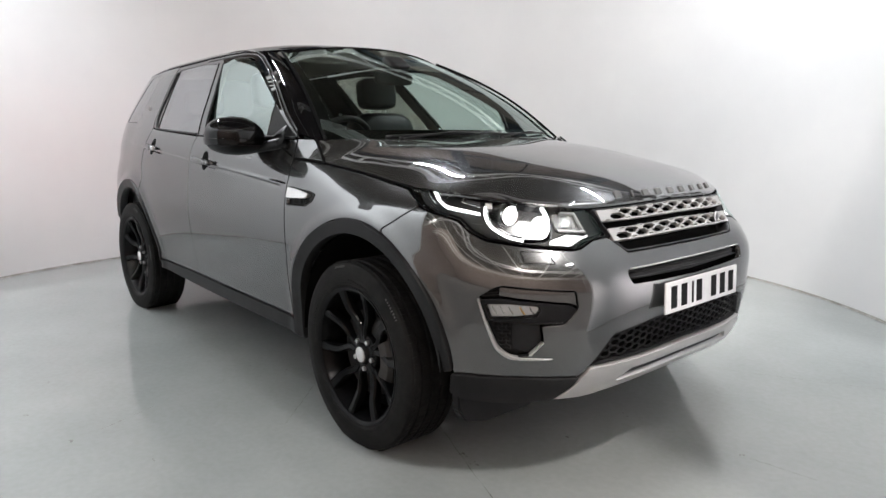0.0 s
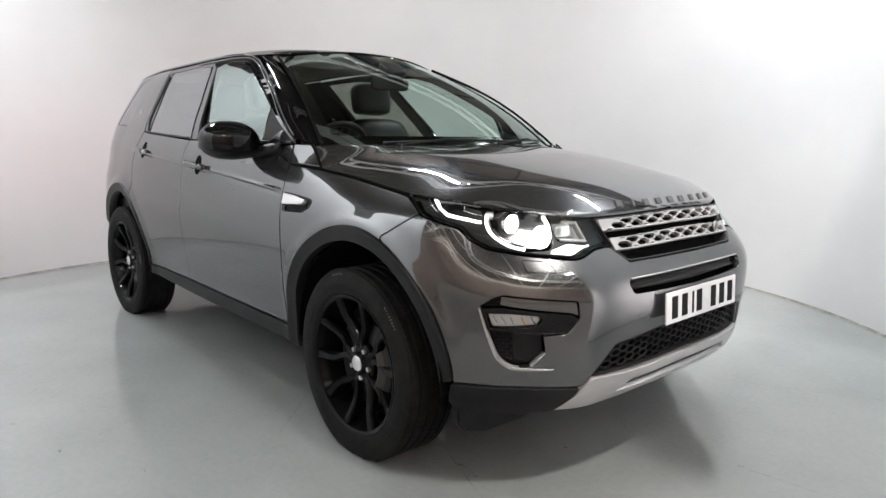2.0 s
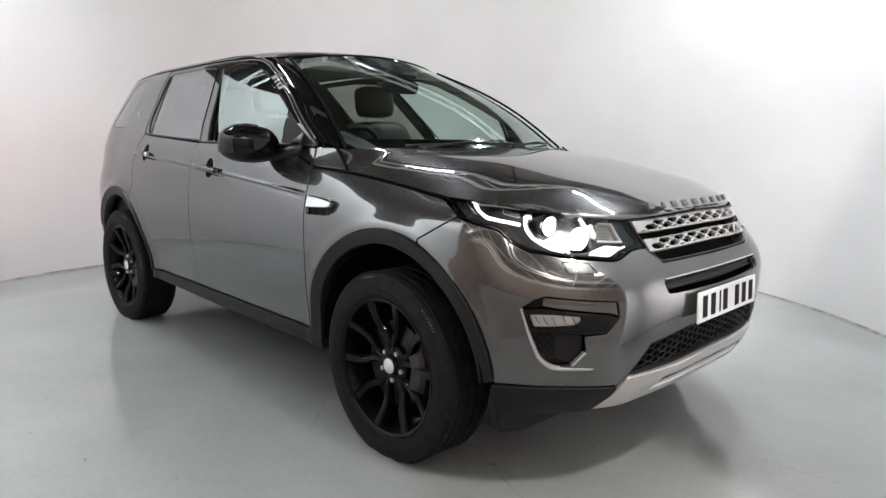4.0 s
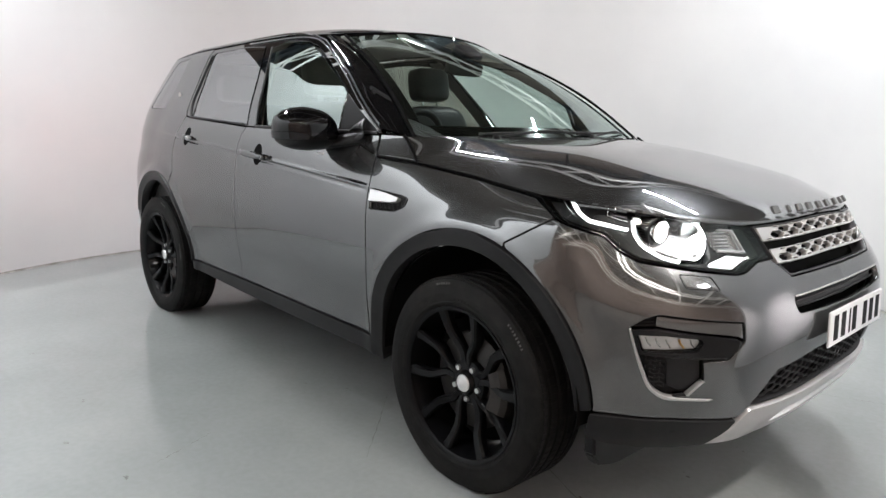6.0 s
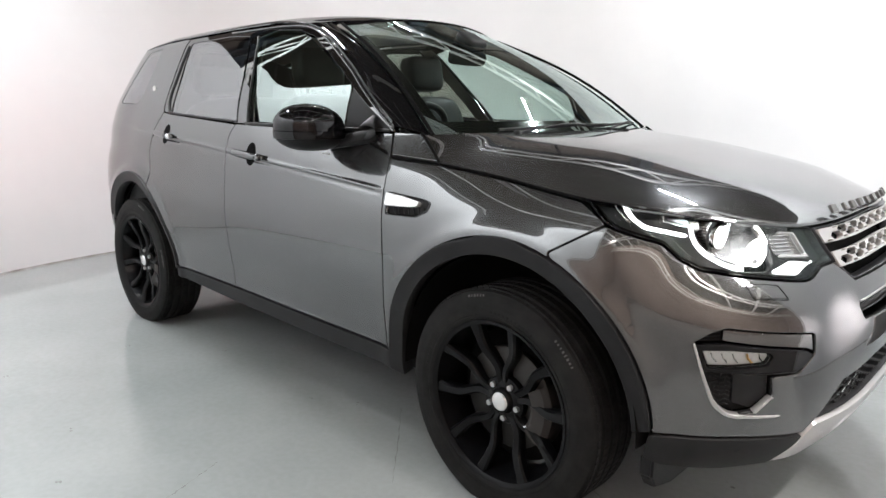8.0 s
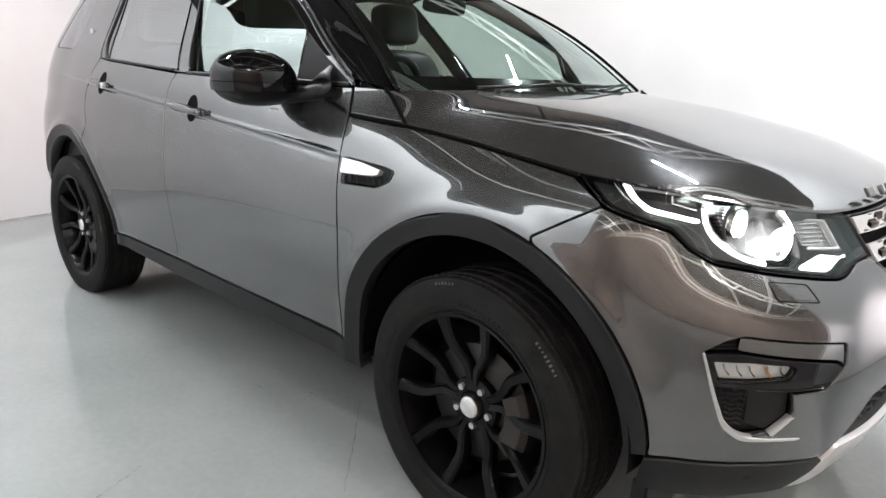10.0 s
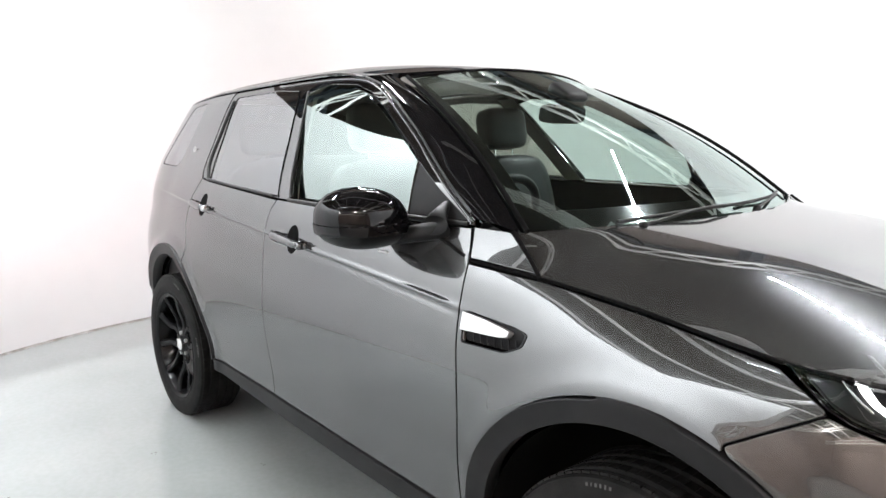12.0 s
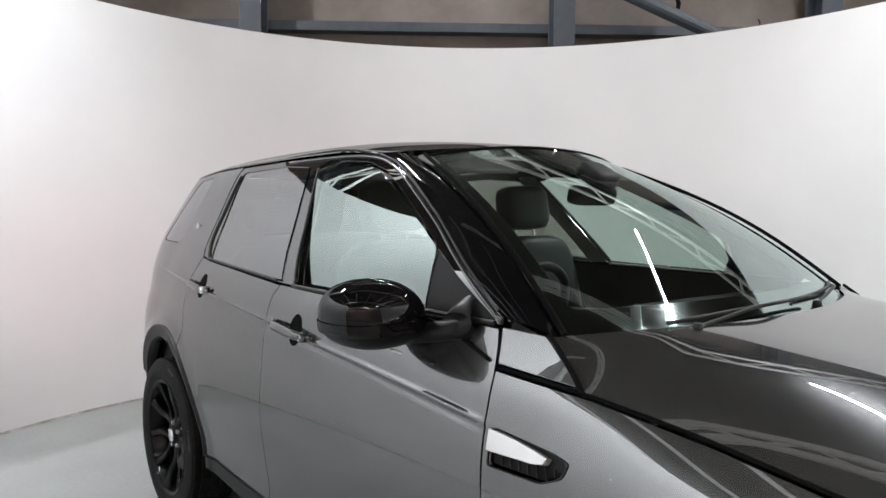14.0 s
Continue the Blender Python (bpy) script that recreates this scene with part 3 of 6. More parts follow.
def shed():
    for name, c, s in (("wall_back", (0, BACK + 0.1, 3.1), (2 * SIDE, 0.2, 6.2)), ("wall_front", (0, FRONT - 0.1, 3.1), (2 * SIDE, 0.2, 6.2)),
                       ("wall_west", (-SIDE - 0.1, (BACK + FRONT) / 2, 3.1), (0.2, BACK - FRONT, 6.2)), ("wall_east", (SIDE + 0.1, (BACK + FRONT) / 2, 3.1), (0.2, BACK - FRONT, 6.2))):
        bm = bmesh.new()
        box(bm, c, s)
        tagged(part(name, bm, cladding if name == "wall_back" else shed_wall, None, m=SHED), "brown-grey sheet cladding of the shed" if name == "wall_back" else "dim brown sheet wall of the shed", "wall", kind="structure")
    # roof: flat over the front, sloping down to the back wall
    bm = bmesh.new()
    run = [(FRONT - 0.2, EAVES), (0.0, EAVES), (BACK + 0.2, 4.85), (BACK + 0.2, 5.05), (0.0, EAVES + 0.2), (FRONT - 0.2, EAVES + 0.2)]
    ends = [[bm.verts.new((x, y, z)) for y, z in run] for x in (-SIDE - 0.2, SIDE + 0.2)]
    for k in range(6):
        bm.faces.new((ends[0][k], ends[0][(k + 1) % 6], ends[1][(k + 1) % 6], ends[1][k]))
    for end in ends:
        bm.faces.new(end[:2] + end[4:])
        bm.faces.new(end[1:5])
    tagged(part("ceiling", bm, roofing, None, m=SHED), "dark sheet roof of the shed", "ceiling", kind="structure")

    def column(x, w=0.20):
        c = empty("steel_column", "blue-grey painted steel column against the cladding", "column", "steel columns", m=SHED @ pose(x, BACK - 0.35, 0))
        for dy in (-0.14, 0.14):
            bm = bmesh.new()
            box(bm, (0, dy, 3.1), (w, 0.02, 6.2), None, 0.002, 1)
            part("flange", bm, beam_steel, c)
        bm = bmesh.new()
        box(bm, (0, 0, 3.1), (0.014, 0.256, 6.2))
        part("web", bm, beam_steel, c)
        return c

    for x in (-4.6, -1.62, 1.33, 3.90, 6.4):
        column(x)
    for z in (1.45, 3.23, 4.75):
        r = empty("cladding_rail", "horizontal blue-grey steel rail behind the columns", "rail", "cladding rails", m=SHED @ pose(0, BACK - 0.09, z))
        for name, c, size in (("rail_flange", (0, 0, 0.041), (2 * SIDE, 0.14, 0.012)), ("rail_flange", (0, 0, -0.041), (2 * SIDE, 0.14, 0.012)), ("rail_web", (0, -0.07, 0.0), (2 * SIDE, 0.012, 0.094))):
            bm = bmesh.new()
            box(bm, c, size, None, 0.003, 1)
            part(name, bm, beam_steel, r)
    bm = bmesh.new()
    bar(bm, (1.43, BACK - 0.42, 3.72), (3.80, BACK - 0.42, 2.71), 0.066, 14)
    tagged(part("diagonal_brace", bm, beam_steel, None, m=SHED), "diagonal blue-grey tubular brace between columns", "brace")
    # cable loops over the rail
    tube("hanging_cable", [SHED @ Vector(p) for p in ((3.18, BACK - 0.2, 3.19), (3.27, BACK - 0.2, 3.225), (3.335, BACK - 0.2, 3.26), (3.35, BACK - 0.2, 3.31), (3.33, BACK - 0.2, 3.345))], 0.007, gap_black)
    tagged(bpy.data.objects["hanging_cable"], "thin black cable end curling up from a rail", "cable")
    tagged(tube("hanging_chain", [SHED @ Vector((2.43 + 0.012 * (k % 2), BACK - 0.42, 3.36 + 0.05 * k)) for k in range(30)], 0.022, gap_black), "black chain hanging down to the diagonal brace", "chain")

    def truss(y, x0=-SIDE):
        """A light lattice truss across the shed."""
        t = empty("lattice_truss", "white painted steel lattice roof truss", "truss", "roof trusses", m=SHED @ pose(0, y, 0))
        for name, z in (("chord", 4.35), ("chord", 4.75)):
            bm = bmesh.new()
            box(bm, ((x0 + SIDE) / 2, 0, z), (SIDE - x0, 0.09, 0.09), None, 0.006, 1)
            part(name, bm, lattice, t)
        for i in range(int(SIDE - x0)):
            p = x0 + i * 1.0
            for a, b in (((p, 0, 4.35), (p + 0.5, 0, 4.75)), ((p + 0.5, 0, 4.75), (p + 1.0, 0, 4.35))):
                bm = bmesh.new()
                bar(bm, a, b, 0.026, 6)
                part("strut", bm, lattice, t)
        return t

    mast = empty("lattice_mast", "white painted steel lattice mast behind the curved wall", "mast", m=pose(-4.98, -1.47, 0, 0, 0, 15))
    for dx in (-0.12, 0.12):
        for dy in (-0.12, 0.12):
            bm = bmesh.new()
            box(bm, (dx, dy, 3.0), (0.045, 0.045, 6.0), None, 0.004, 1)
            part("mast_leg", bm, lattice, mast)
    for k in range(15):
        for dx in (-0.12, 0.12):
            bm = bmesh.new()
            bar(bm, (dx, -0.12 if k % 2 else 0.12, 0.4 * k), (dx, 0.12 if k % 2 else -0.12, 0.4 * k + 0.4), 0.016, 6)
            part("mast_brace", bm, lattice, mast)
    for y in (-6.0, -3.2, -0.4, 2.6, 5.8):
        truss(y, -1.5 if y > 1 else -SIDE)
    for x in (-7, -5, -3, -1, 1, 3, 5, 7):
        bm = bmesh.new()
        box(bm, (x, (BACK + FRONT) / 2, 5.85), (0.08, BACK - FRONT, 0.18), None, 0.004, 1)
        tagged(part("purlin", bm, lattice, None, m=SHED), "pale steel purlin under the roof sheets", "purlin", "purlins")


shed()


def wall_light(x, y, turn, watts, pitch):
    """An added flood light under the roof, turned to a wall of the shed to brighten it."""
    m = SHED @ pose(x, y, 4.9, pitch, 0, turn)
    t = empty("fill_flood", "grey flood light added out of view to brighten the shed wall, lit", "light", "shed lights", m=m)
    bm = bmesh.new()
    box(bm, (0, 0, 0.06), (0.44, 0.34, 0.10), None, 0.02, 2)
    part("case", bm, lamp_case, t)
    bm = bmesh.new()
    box(bm, (0, 0, 0.006), (0.40, 0.30, 0.006))
    part("diffuser", bm, lamp_white, t)
    bm = bmesh.new()
    bar(bm, (0, 0.0, 0.10), m.inverted() @ Vector((*m.translation.to_2d(), EAVES)), 0.012, 6)
    part("bracket", bm, lamp_case, t)
    data = bpy.data.lights.new("fill_flood", "AREA")
    data.shape, data.size, data.size_y, data.energy, data.color = "RECTANGLE", 0.40, 0.30, watts, (1, 0.95, 0.9)
    new("fill_flood_beam", data).matrix_world = m


# three added, unseen floods; the walls they brighten show in the bumper
for x, y, turn, watts, pitch in ((-4.5, -2.8, 180, 620.0, 68), (1.5, -2.8, 180, 800.0, 68), (2.6, -1.2, -90, 480.0, 56)):
    wall_light(x, y, turn, watts, pitch)


def strip_light(x, y, z, turn, tilt, power, length, width):
    """A hanging strip, tilted towards the middle of the studio, or an added one tilted towards its wall to brighten it.
    """
    m = pose(x, y, z, 0, 0, turn) @ Matrix.Rotation(radians(tilt), 4, "Y")
    t = empty("strip_light", "white rectangular hanging studio strip light, lit; those facing the wall are added", "light", "studio lights", m=m)
    bm = bmesh.new()
    box(bm, (0, 0, 0.05), (width + 0.03, length + 0.04, 0.05), None, 0.006, 1)
    part("case", bm, lamp_case, t)
    bm = bmesh.new()
    box(bm, (0, 0, 0.022), (width, length, 0.006))
    part("diffuser", bm, lamp_white, t)
    for dy in (-0.4 * length, 0.4 * length):
        p = m @ Vector((0, dy, 0.07))
        bm = bmesh.new()
        bar(bm, (0, dy, 0.07), m.inverted() @ Vector((p.x, p.y, 5.8)), 0.004, 5)
        part("hanger", bm, lamp_case, t)
    lamp("studio_light", (x, y, z), (x, y, 0), width, length, LAMP_W * power, (0.918, 0.965, 1.0) if tilt < 0 else (0.955, 0.972, 1.0)).matrix_world = m


for row in LAMPS:
    strip_light(*row)


# ---- the car ----
car = empty("car", "grey metallic off-road car with black roof and lit headlights", "car")


def arc(cs, cz, a0, a1, r, n=28):
    """Points of a wheel arch's edge; r is a radius or a function of the angle in degrees."""
    out = []
    for i in range(n + 1):
        a = a0 + (a1 - a0) * i / n
        q = r(a) if callable(r) else r
        out.append((cs + q * math.cos(radians(a)), cz + q * math.sin(radians(a))))
    return out


FS, RS, AZ = s_at(0.0) + 0.014, s_at(-2.741), 0.37
WING_LINE = [(2.094, 1.080), (1.854, 1.068), (1.588, 1.040), (1.45, 1.022), (1.305, 1.003)]
GAP_LINE = [(2.092, 1.086), (1.859, 1.0735), (1.70, 1.058), (1.588, 1.0455), (1.45, 1.0270), (1.300, 1.0095)]
LAMP = [(1.300, 1.014), (1.181, 1.008), (1.046, 0.993), (0.958, 0.980), (0.849, 0.970), (0.663, 0.955), (0.490, 0.946), (0.470, 0.905), (0.448, 0.855), (0.512, 0.849),
        (0.575, 0.826), (0.610, 0.821), (0.668, 0.825), (0.81, 0.837), (0.936, 0.852), (0.995, 0.877), (1.044, 0.915), (1.171, 0.945), (1.212, 0.960)]
FRONT_EDGE = [(2.073, 0.386), (2.072, 0.51), (2.058, 0.70), (2.062, 0.82), (2.082, 0.968), (2.094, 1.076)]
MID_EDGE = [(3.178, 0.406), (3.165, 0.624), (3.162, 0.84), (3.180, 1.04), (3.176, 1.135), (3.150, 1.176)]
FOG = [(0.948, 0.670), (0.903, 0.702), (0.867, 0.716), (0.622, 0.697), (0.612, 0.640), (0.655, 0.588), (0.734, 0.584), (0.724, 0.529), (0.770, 0.483), (0.838, 0.474), (0.881, 0.504), (0.915, 0.581)]
GLASS_F = [(3.047, 1.187), (3.285, 1.534), (3.325, 1.583), (3.18, 1.612), (2.982, 1.597), (2.849, 1.562), (2.709, 1.497), (2.52, 1.398), (2.42, 1.339), (2.395, 1.184)]
SAIL = [(2.388, 1.184), (2.408, 1.330), (2.30, 1.268), (2.145, 1.182)]
GLASS_R = [(3.871, 1.219), (3.144, 1.188), (3.385, 1.560), (3.425, 1.597), (3.654, 1.611), (4.070, 1.600)]
QUARTER = [(4.476, 1.590), (4.420, 1.45), (4.395, 1.285), (4.455, 1.263), (4.735, 1.268), (4.700, 1.45), (4.660, 1.570)]
FRAME_TOP = [(2.12, 1.192), (2.36, 1.348), (2.47, 1.418), (2.67, 1.524), (2.82, 1.592), (2.96, 1.627), (3.20, 1.643), (3.65, 1.641), (4.13, 1.628)]


def both(poly):
    """A right-hand outline from the middle outwards and back, closed with its mirror image."""
    return [*poly, *[(-p[0], *p[1:]) for p in poly[::-1] if abs(p[0]) > 1e-6]]


def right_or_left(sg):
    return (lambda s, z: skin(sg * s, z)), (lambda p, r=0.004: rounded(p, r))


FOLD = [[(s, crease(s) + d) for s in np.arange(2.04, 4.72, 0.02)] for d in (-0.030, -0.022, -0.017, -0.012, -0.008, -0.004, 0.0, 0.004, 0.008, 0.014)]


# front bumper: one moulding from arch to arch, pierced for slot and fog lamps
half = [(0, 0.797), (0.375, 0.799), (0.418, 0.832), (0.446, 0.851), (0.512, 0.846), (0.575, 0.823), (0.61, 0.818), (0.668, 0.822), (0.81, 0.834), (0.936, 0.849), (0.995, 0.874),
        (1.044, 0.912), (1.171, 0.942), (1.208, 0.951), (1.285, 0.906), (1.358, 0.862), *arc(FS, AZ, 111.5, 173, 0.512, 14), (1.032, 0.407), (0.80, 0.407), (0.585, 0.396),
        (0.552, 0.428), (0.46, 0.537), (0.24, 0.563), (0, 0.567)]
SLOT = both([(0, 0.746), (0.395, 0.747, 0.02), (0.405, 0.735), (0.392, 0.700, 0.02), (0, 0.692)])
patch("front_bumper", [rounded(both(half), 0.010), rounded(SLOT, 0.008), rounded(FOG, 0.010), rounded([(-a, b) for a, b in FOG], 0.010)], skin, paint, car,
      "grey metallic front bumper with slot and fog lamp openings", gap=0.0006, step=0.02, depth=0.022)
# added black sheet that stands for the shade behind every opening of the nose
patch("nose_shade_backing", [both([(0, 0.955), (0.46, 0.945), (0.44, 0.84), (0.60, 0.808), (0.81, 0.822), (0.94, 0.838), (1.01, 0.862), (1.06, 0.90), (1.15, 0.925), (1.20, 0.60), (1.02, 0.42), (0.5, 0.33), (0, 0.33)])], lambda s, z: skin(s, z, -0.072), gap_black, car, step=0.05, depth=0.004)
patch("slot_insert", [both([(0, 0.74), (0.385, 0.741), (0.38, 0.706), (0, 0.70)])], lambda s, z: skin(s, z, -0.028), trim_black, car, "black ribbed insert in the bumper slot", depth=0.004)
for z in (0.712, 0.728):
    tube("slot_rib", [skin(s, z, -0.022) for s in np.linspace(-0.38, 0.38, 24)], 0.0035, trim_black, car, n=6)
tube("slot_edge", [skin(s, z, 0.001) for s, z in [(a, 0.7485) for a in np.linspace(-0.39, 0.39, 30)]], 0.003, silver, car, "silver upper edge of the bumper slot", n=6)

# lower grille: black honeycomb set back behind a frame
low = both([(0, 0.562), (0.24, 0.558), (0.455, 0.531), (0.545, 0.424), (0, 0.438)])
patch("lower_grille_frame", [rounded(low, 0.01), rounded(both([(0, 0.553), (0.24, 0.549), (0.447, 0.523), (0.525, 0.431), (0, 0.446)]), 0.01)], lambda s, z: skin(s, z, -0.010), trim_black, car, depth=0.03)


def honeycomb(name, rows, pitch, rise, slope, ok, out, r, parent, mat, label=""):
    """Hexagon mesh of thin bars over the skin."""
    bm = bmesh.new()
    seen = set()
    w, h = pitch / 2.9, rise / 2
    for i, (z0, count) in enumerate(rows):
        for k in range(-count, count + 1):
            c = (k + (0.5 if i % 2 else 0)) * pitch
            pts = [(c - w, z0 + h * 0.45), (c - w * 0.45, z0 + h), (c + w * 0.45, z0 + h), (c + w, z0 + h * 0.0), (c + w * 0.45, z0 - h), (c - w * 0.45, z0 - h)]
            pts[0] = (c - w, z0)
            for a, b in zip(pts, pts[1:] + pts[:1]):
                key = tuple(sorted(((round(a[0], 3), round(a[1], 3)), (round(b[0], 3), round(b[1], 3)))))
                if key in seen or not (ok(*a) and ok(*b)):
                    continue
                seen.add(key)
                bar(bm, skin(*a, out), skin(*b, out), r, 5)
    return part(name, bm, mat, parent, label)


def in_low(s, z):
    a = abs(s)
    return 0.436 < z < np.interp(a, [0, 0.24, 0.455, 0.535], [0.560, 0.556, 0.529, 0.436]) and a < 0.53


honeycomb("lower_grille_mesh", [(0.430 + 0.0125 * i, 9) for i in range(12)], 0.078, 0.025, 0, in_low, -0.026, 0.0036, car, trim_black, "black honeycomb lower grille")

# skid plate, with its dark insert
patch("skid_plate", [rounded(both([(0, 0.434), (0.545, 0.421), (0.60, 0.362), (0.675, 0.309), (0.52, 0.304), (0.25, 0.322), (0, 0.328)]), 0.012), rounded(both([(0, 0.392), (0.345, 0.384), (0.405, 0.347), (0, 0.356)]), 0.01)],
      lambda s, z: skin(s, z, 0.004), silver, car, "satin silver skid plate under the nose", depth=0.03)
patch("skid_insert", [both([(0, 0.396), (0.36, 0.388), (0.42, 0.343), (0, 0.352)])], lambda s, z: skin(s, z, -0.016), trim_black, car, depth=0.006)

# upper grille: dark frame, two pierced silver bars, emblem
GR = both([(0, 0.955), (0.478, 0.944), (0.418, 0.833), (0.378, 0.801), (0, 0.800)])
patch("grille_frame", [rounded(GR, 0.014), rounded(both([(0, 0.948), (0.466, 0.938), (0.408, 0.838), (0.372, 0.809), (0, 0.808)]), 0.012)], lambda s, z: skin(s, z, -0.001), lamp_grey, car,
      "dark chrome surround of the front grille", depth=0.05, roll=0.002)


def pierced(z0, z1, reach):
    """A grille bar with two staggered rows of hexagon openings."""
    loops = [rounded(both([(0, z1 + 0.004), (reach, z1 - 0.006), (reach - 0.010, z0 - 0.003), (0, z0 + 0.002)]), 0.004)]
    h, pitch = z1 - z0, 0.104
    n = int(reach / pitch)
    for k in range(-n - 1, n + 2):
        for c, zc, w, t in ((k * pitch, z0 + 0.66 * h, 0.040, 0.0085), ((k + 0.5) * pitch, z0 + 0.36 * h, 0.040, 0.0095), (k * pitch, z0 + 0.13 * h, 0.016, 0.0022), ((k + 0.5) * pitch, z0 + 0.90 * h, 0.016, 0.0020)):
            if abs(c) + w > reach - 0.012:
                continue
            zc += 0.004 - 0.010 * (c / reach) ** 2
            loops.append(np.array([(c - w, zc), (c - w * 0.62, zc + t), (c + w * 0.62, zc + t), (c + w, zc), (c + w * 0.62, zc - t), (c - w * 0.62, zc - t)]))
    return loops


for z0, z1, reach in ((0.905, 0.944, 0.462), (0.843, 0.884, 0.432)):
    patch("grille_bar", pierced(z0, z1, reach), lambda s, z: skin(s, z, 0.004 if z > 0 else 0), silver, car, "satin silver pierced grille bar", step=0.02, edge=0.012, gap=0.0, roll=0.0012, depth=0.018)
bm = bmesh.new()
bmesh.ops.create_uvsphere(bm, u_segments=28, v_segments=14, radius=1.0)
for v in bm.verts:
    v.co = Vector((0.006 * v.co.x, 0.043 * v.co.y, 0.021 * v.co.z))
part("emblem", bm, bright, car, "plain silver oval emblem on the grille", True, Matrix.Translation(Vector(skin(-0.285, 0.868, 0.012))) @ pose(0, 0, 0, 0, -8, 18))
bm = bmesh.new()
bmesh.ops.create_uvsphere(bm, u_segments=24, v_segments=10, radius=1.0)
for v in bm.verts:
    v.co = Vector((0.005 * v.co.x, 0.034 * v.co.y, 0.0155 * v.co.z))
part("emblem_face", bm, lamp_grey, car, "", True, Matrix.Translation(Vector(skin(-0.285, 0.868, 0.0155))) @ pose(0, 0, 0, 0, -8, 18))

# bonnet: lofted between its edge and its crest
EDGE = [(-0.462, -0.798, 1.163), (-0.352, -0.846, 1.080), *[tuple(skin(s, z)) for s, z in ((1.70, 1.062), (1.588, 1.049), (1.45, 1.031), (1.30, 1.013), (1.10, 1.003), (0.958, 0.985), (0.80, 0.970), (0.663, 0.960), (0.505, 0.952), (0.25, 0.958), (0.0, 0.961))]]
SPINE = [(-0.262, 0, 1.172), (-0.19, 0, 1.164), (-0.05, 0, 1.148), (0.02, 0, 1.139), (0.10, 0, 1.127), (0.30, 0, 1.091), (0.44, 0, 1.060), (0.54, 0, 1.034), (0.61, 0, 1.012), (0.655, 0, 0.997), (0.692, 0, 0.984), (0.725, 0, 0.971), tuple(skin(0, 0.961))]
EDGE_L, SPINE_L = spline(EDGE, 36), spline(SPINE, 36)
for _ in range(540):
    for line in (EDGE_L, SPINE_L):
        line[42:-1] = 0.25 * line[41:-2] + 0.5 * line[42:-1] + 0.25 * line[43:]


def bonnet(u, v):
    f = u * (len(EDGE_L) - 1)
    i = min(int(f), len(EDGE_L) - 2)
    e, c = EDGE_L[i] + (EDGE_L[i + 1] - EDGE_L[i]) * (f - i), SPINE_L[i] + (SPINE_L[i + 1] - SPINE_L[i]) * (f - i)
    w = 2 * v - 1
    a = abs(w)
    x = e[0] + (c[0] - e[0]) * (1 - a**2)
    z = e[2] + (c[2] - e[2]) * (1 - a ** (3.0 + 2.6 * (1 - u) ** 2))
    # the raised middle, fading out towards the nose
    fade = max(0.0, math.sin(math.pi * min(1.0, u / 0.92))) ** 1.5
    z += fade * 0.004 / (1 + math.exp((a - 0.66) / 0.045))
    return np.array([x, e[1] * w, z])


bonnet_ob = sheet("bonnet", bonnet, 110, 73, paint, car, "grey metallic bonnet with raised centre", thick=0.012)
# raised badge bars along the bonnet's front edge
for k, w in enumerate((0.032, 0.012, 0.030, 0.032, 0.034, 0.032, 0.028, 0.030, 0.032)):
    p = Vector(skin(0.335 - 0.67 * k / 8, 0.976, 0.0))
    bm = bmesh.new()
    box(bm, (0, 0, 0), (0.010, w, 0.025), None, 0.0015, 1)
    part("badge_bar", bm, badge_silver, bonnet_ob, "plain raised silver badge bar" if k == 0 else "", m=Matrix.Translation(p) @ pose(0.003, 0, 0.009, 0, -34, math.degrees(math.atan2(p.y, 2.2)) * 1.4))

# number plate
plate = empty("number_plate", m=pose(0.893, 0, 0.633, 0, -3, 0), parent=car)
plate["label"] = "white front number plate with black bars"
bm = bmesh.new()
box(bm, (0, 0, 0), (0.008, 0.52, 0.112), None, 0.003, 1)
part("plate_back", bm, plate_white, plate)
for k, y in enumerate((-0.205, -0.137, -0.078, -0.032, 0.075, 0.142, 0.209)):
    bm = bmesh.new()
    box(bm, (0.0042, y, 0.0), (0.001, 0.014 if k == 2 else 0.040, 0.079), None, 0.0)
    part("plate_bar", bm, plate_black, plate)

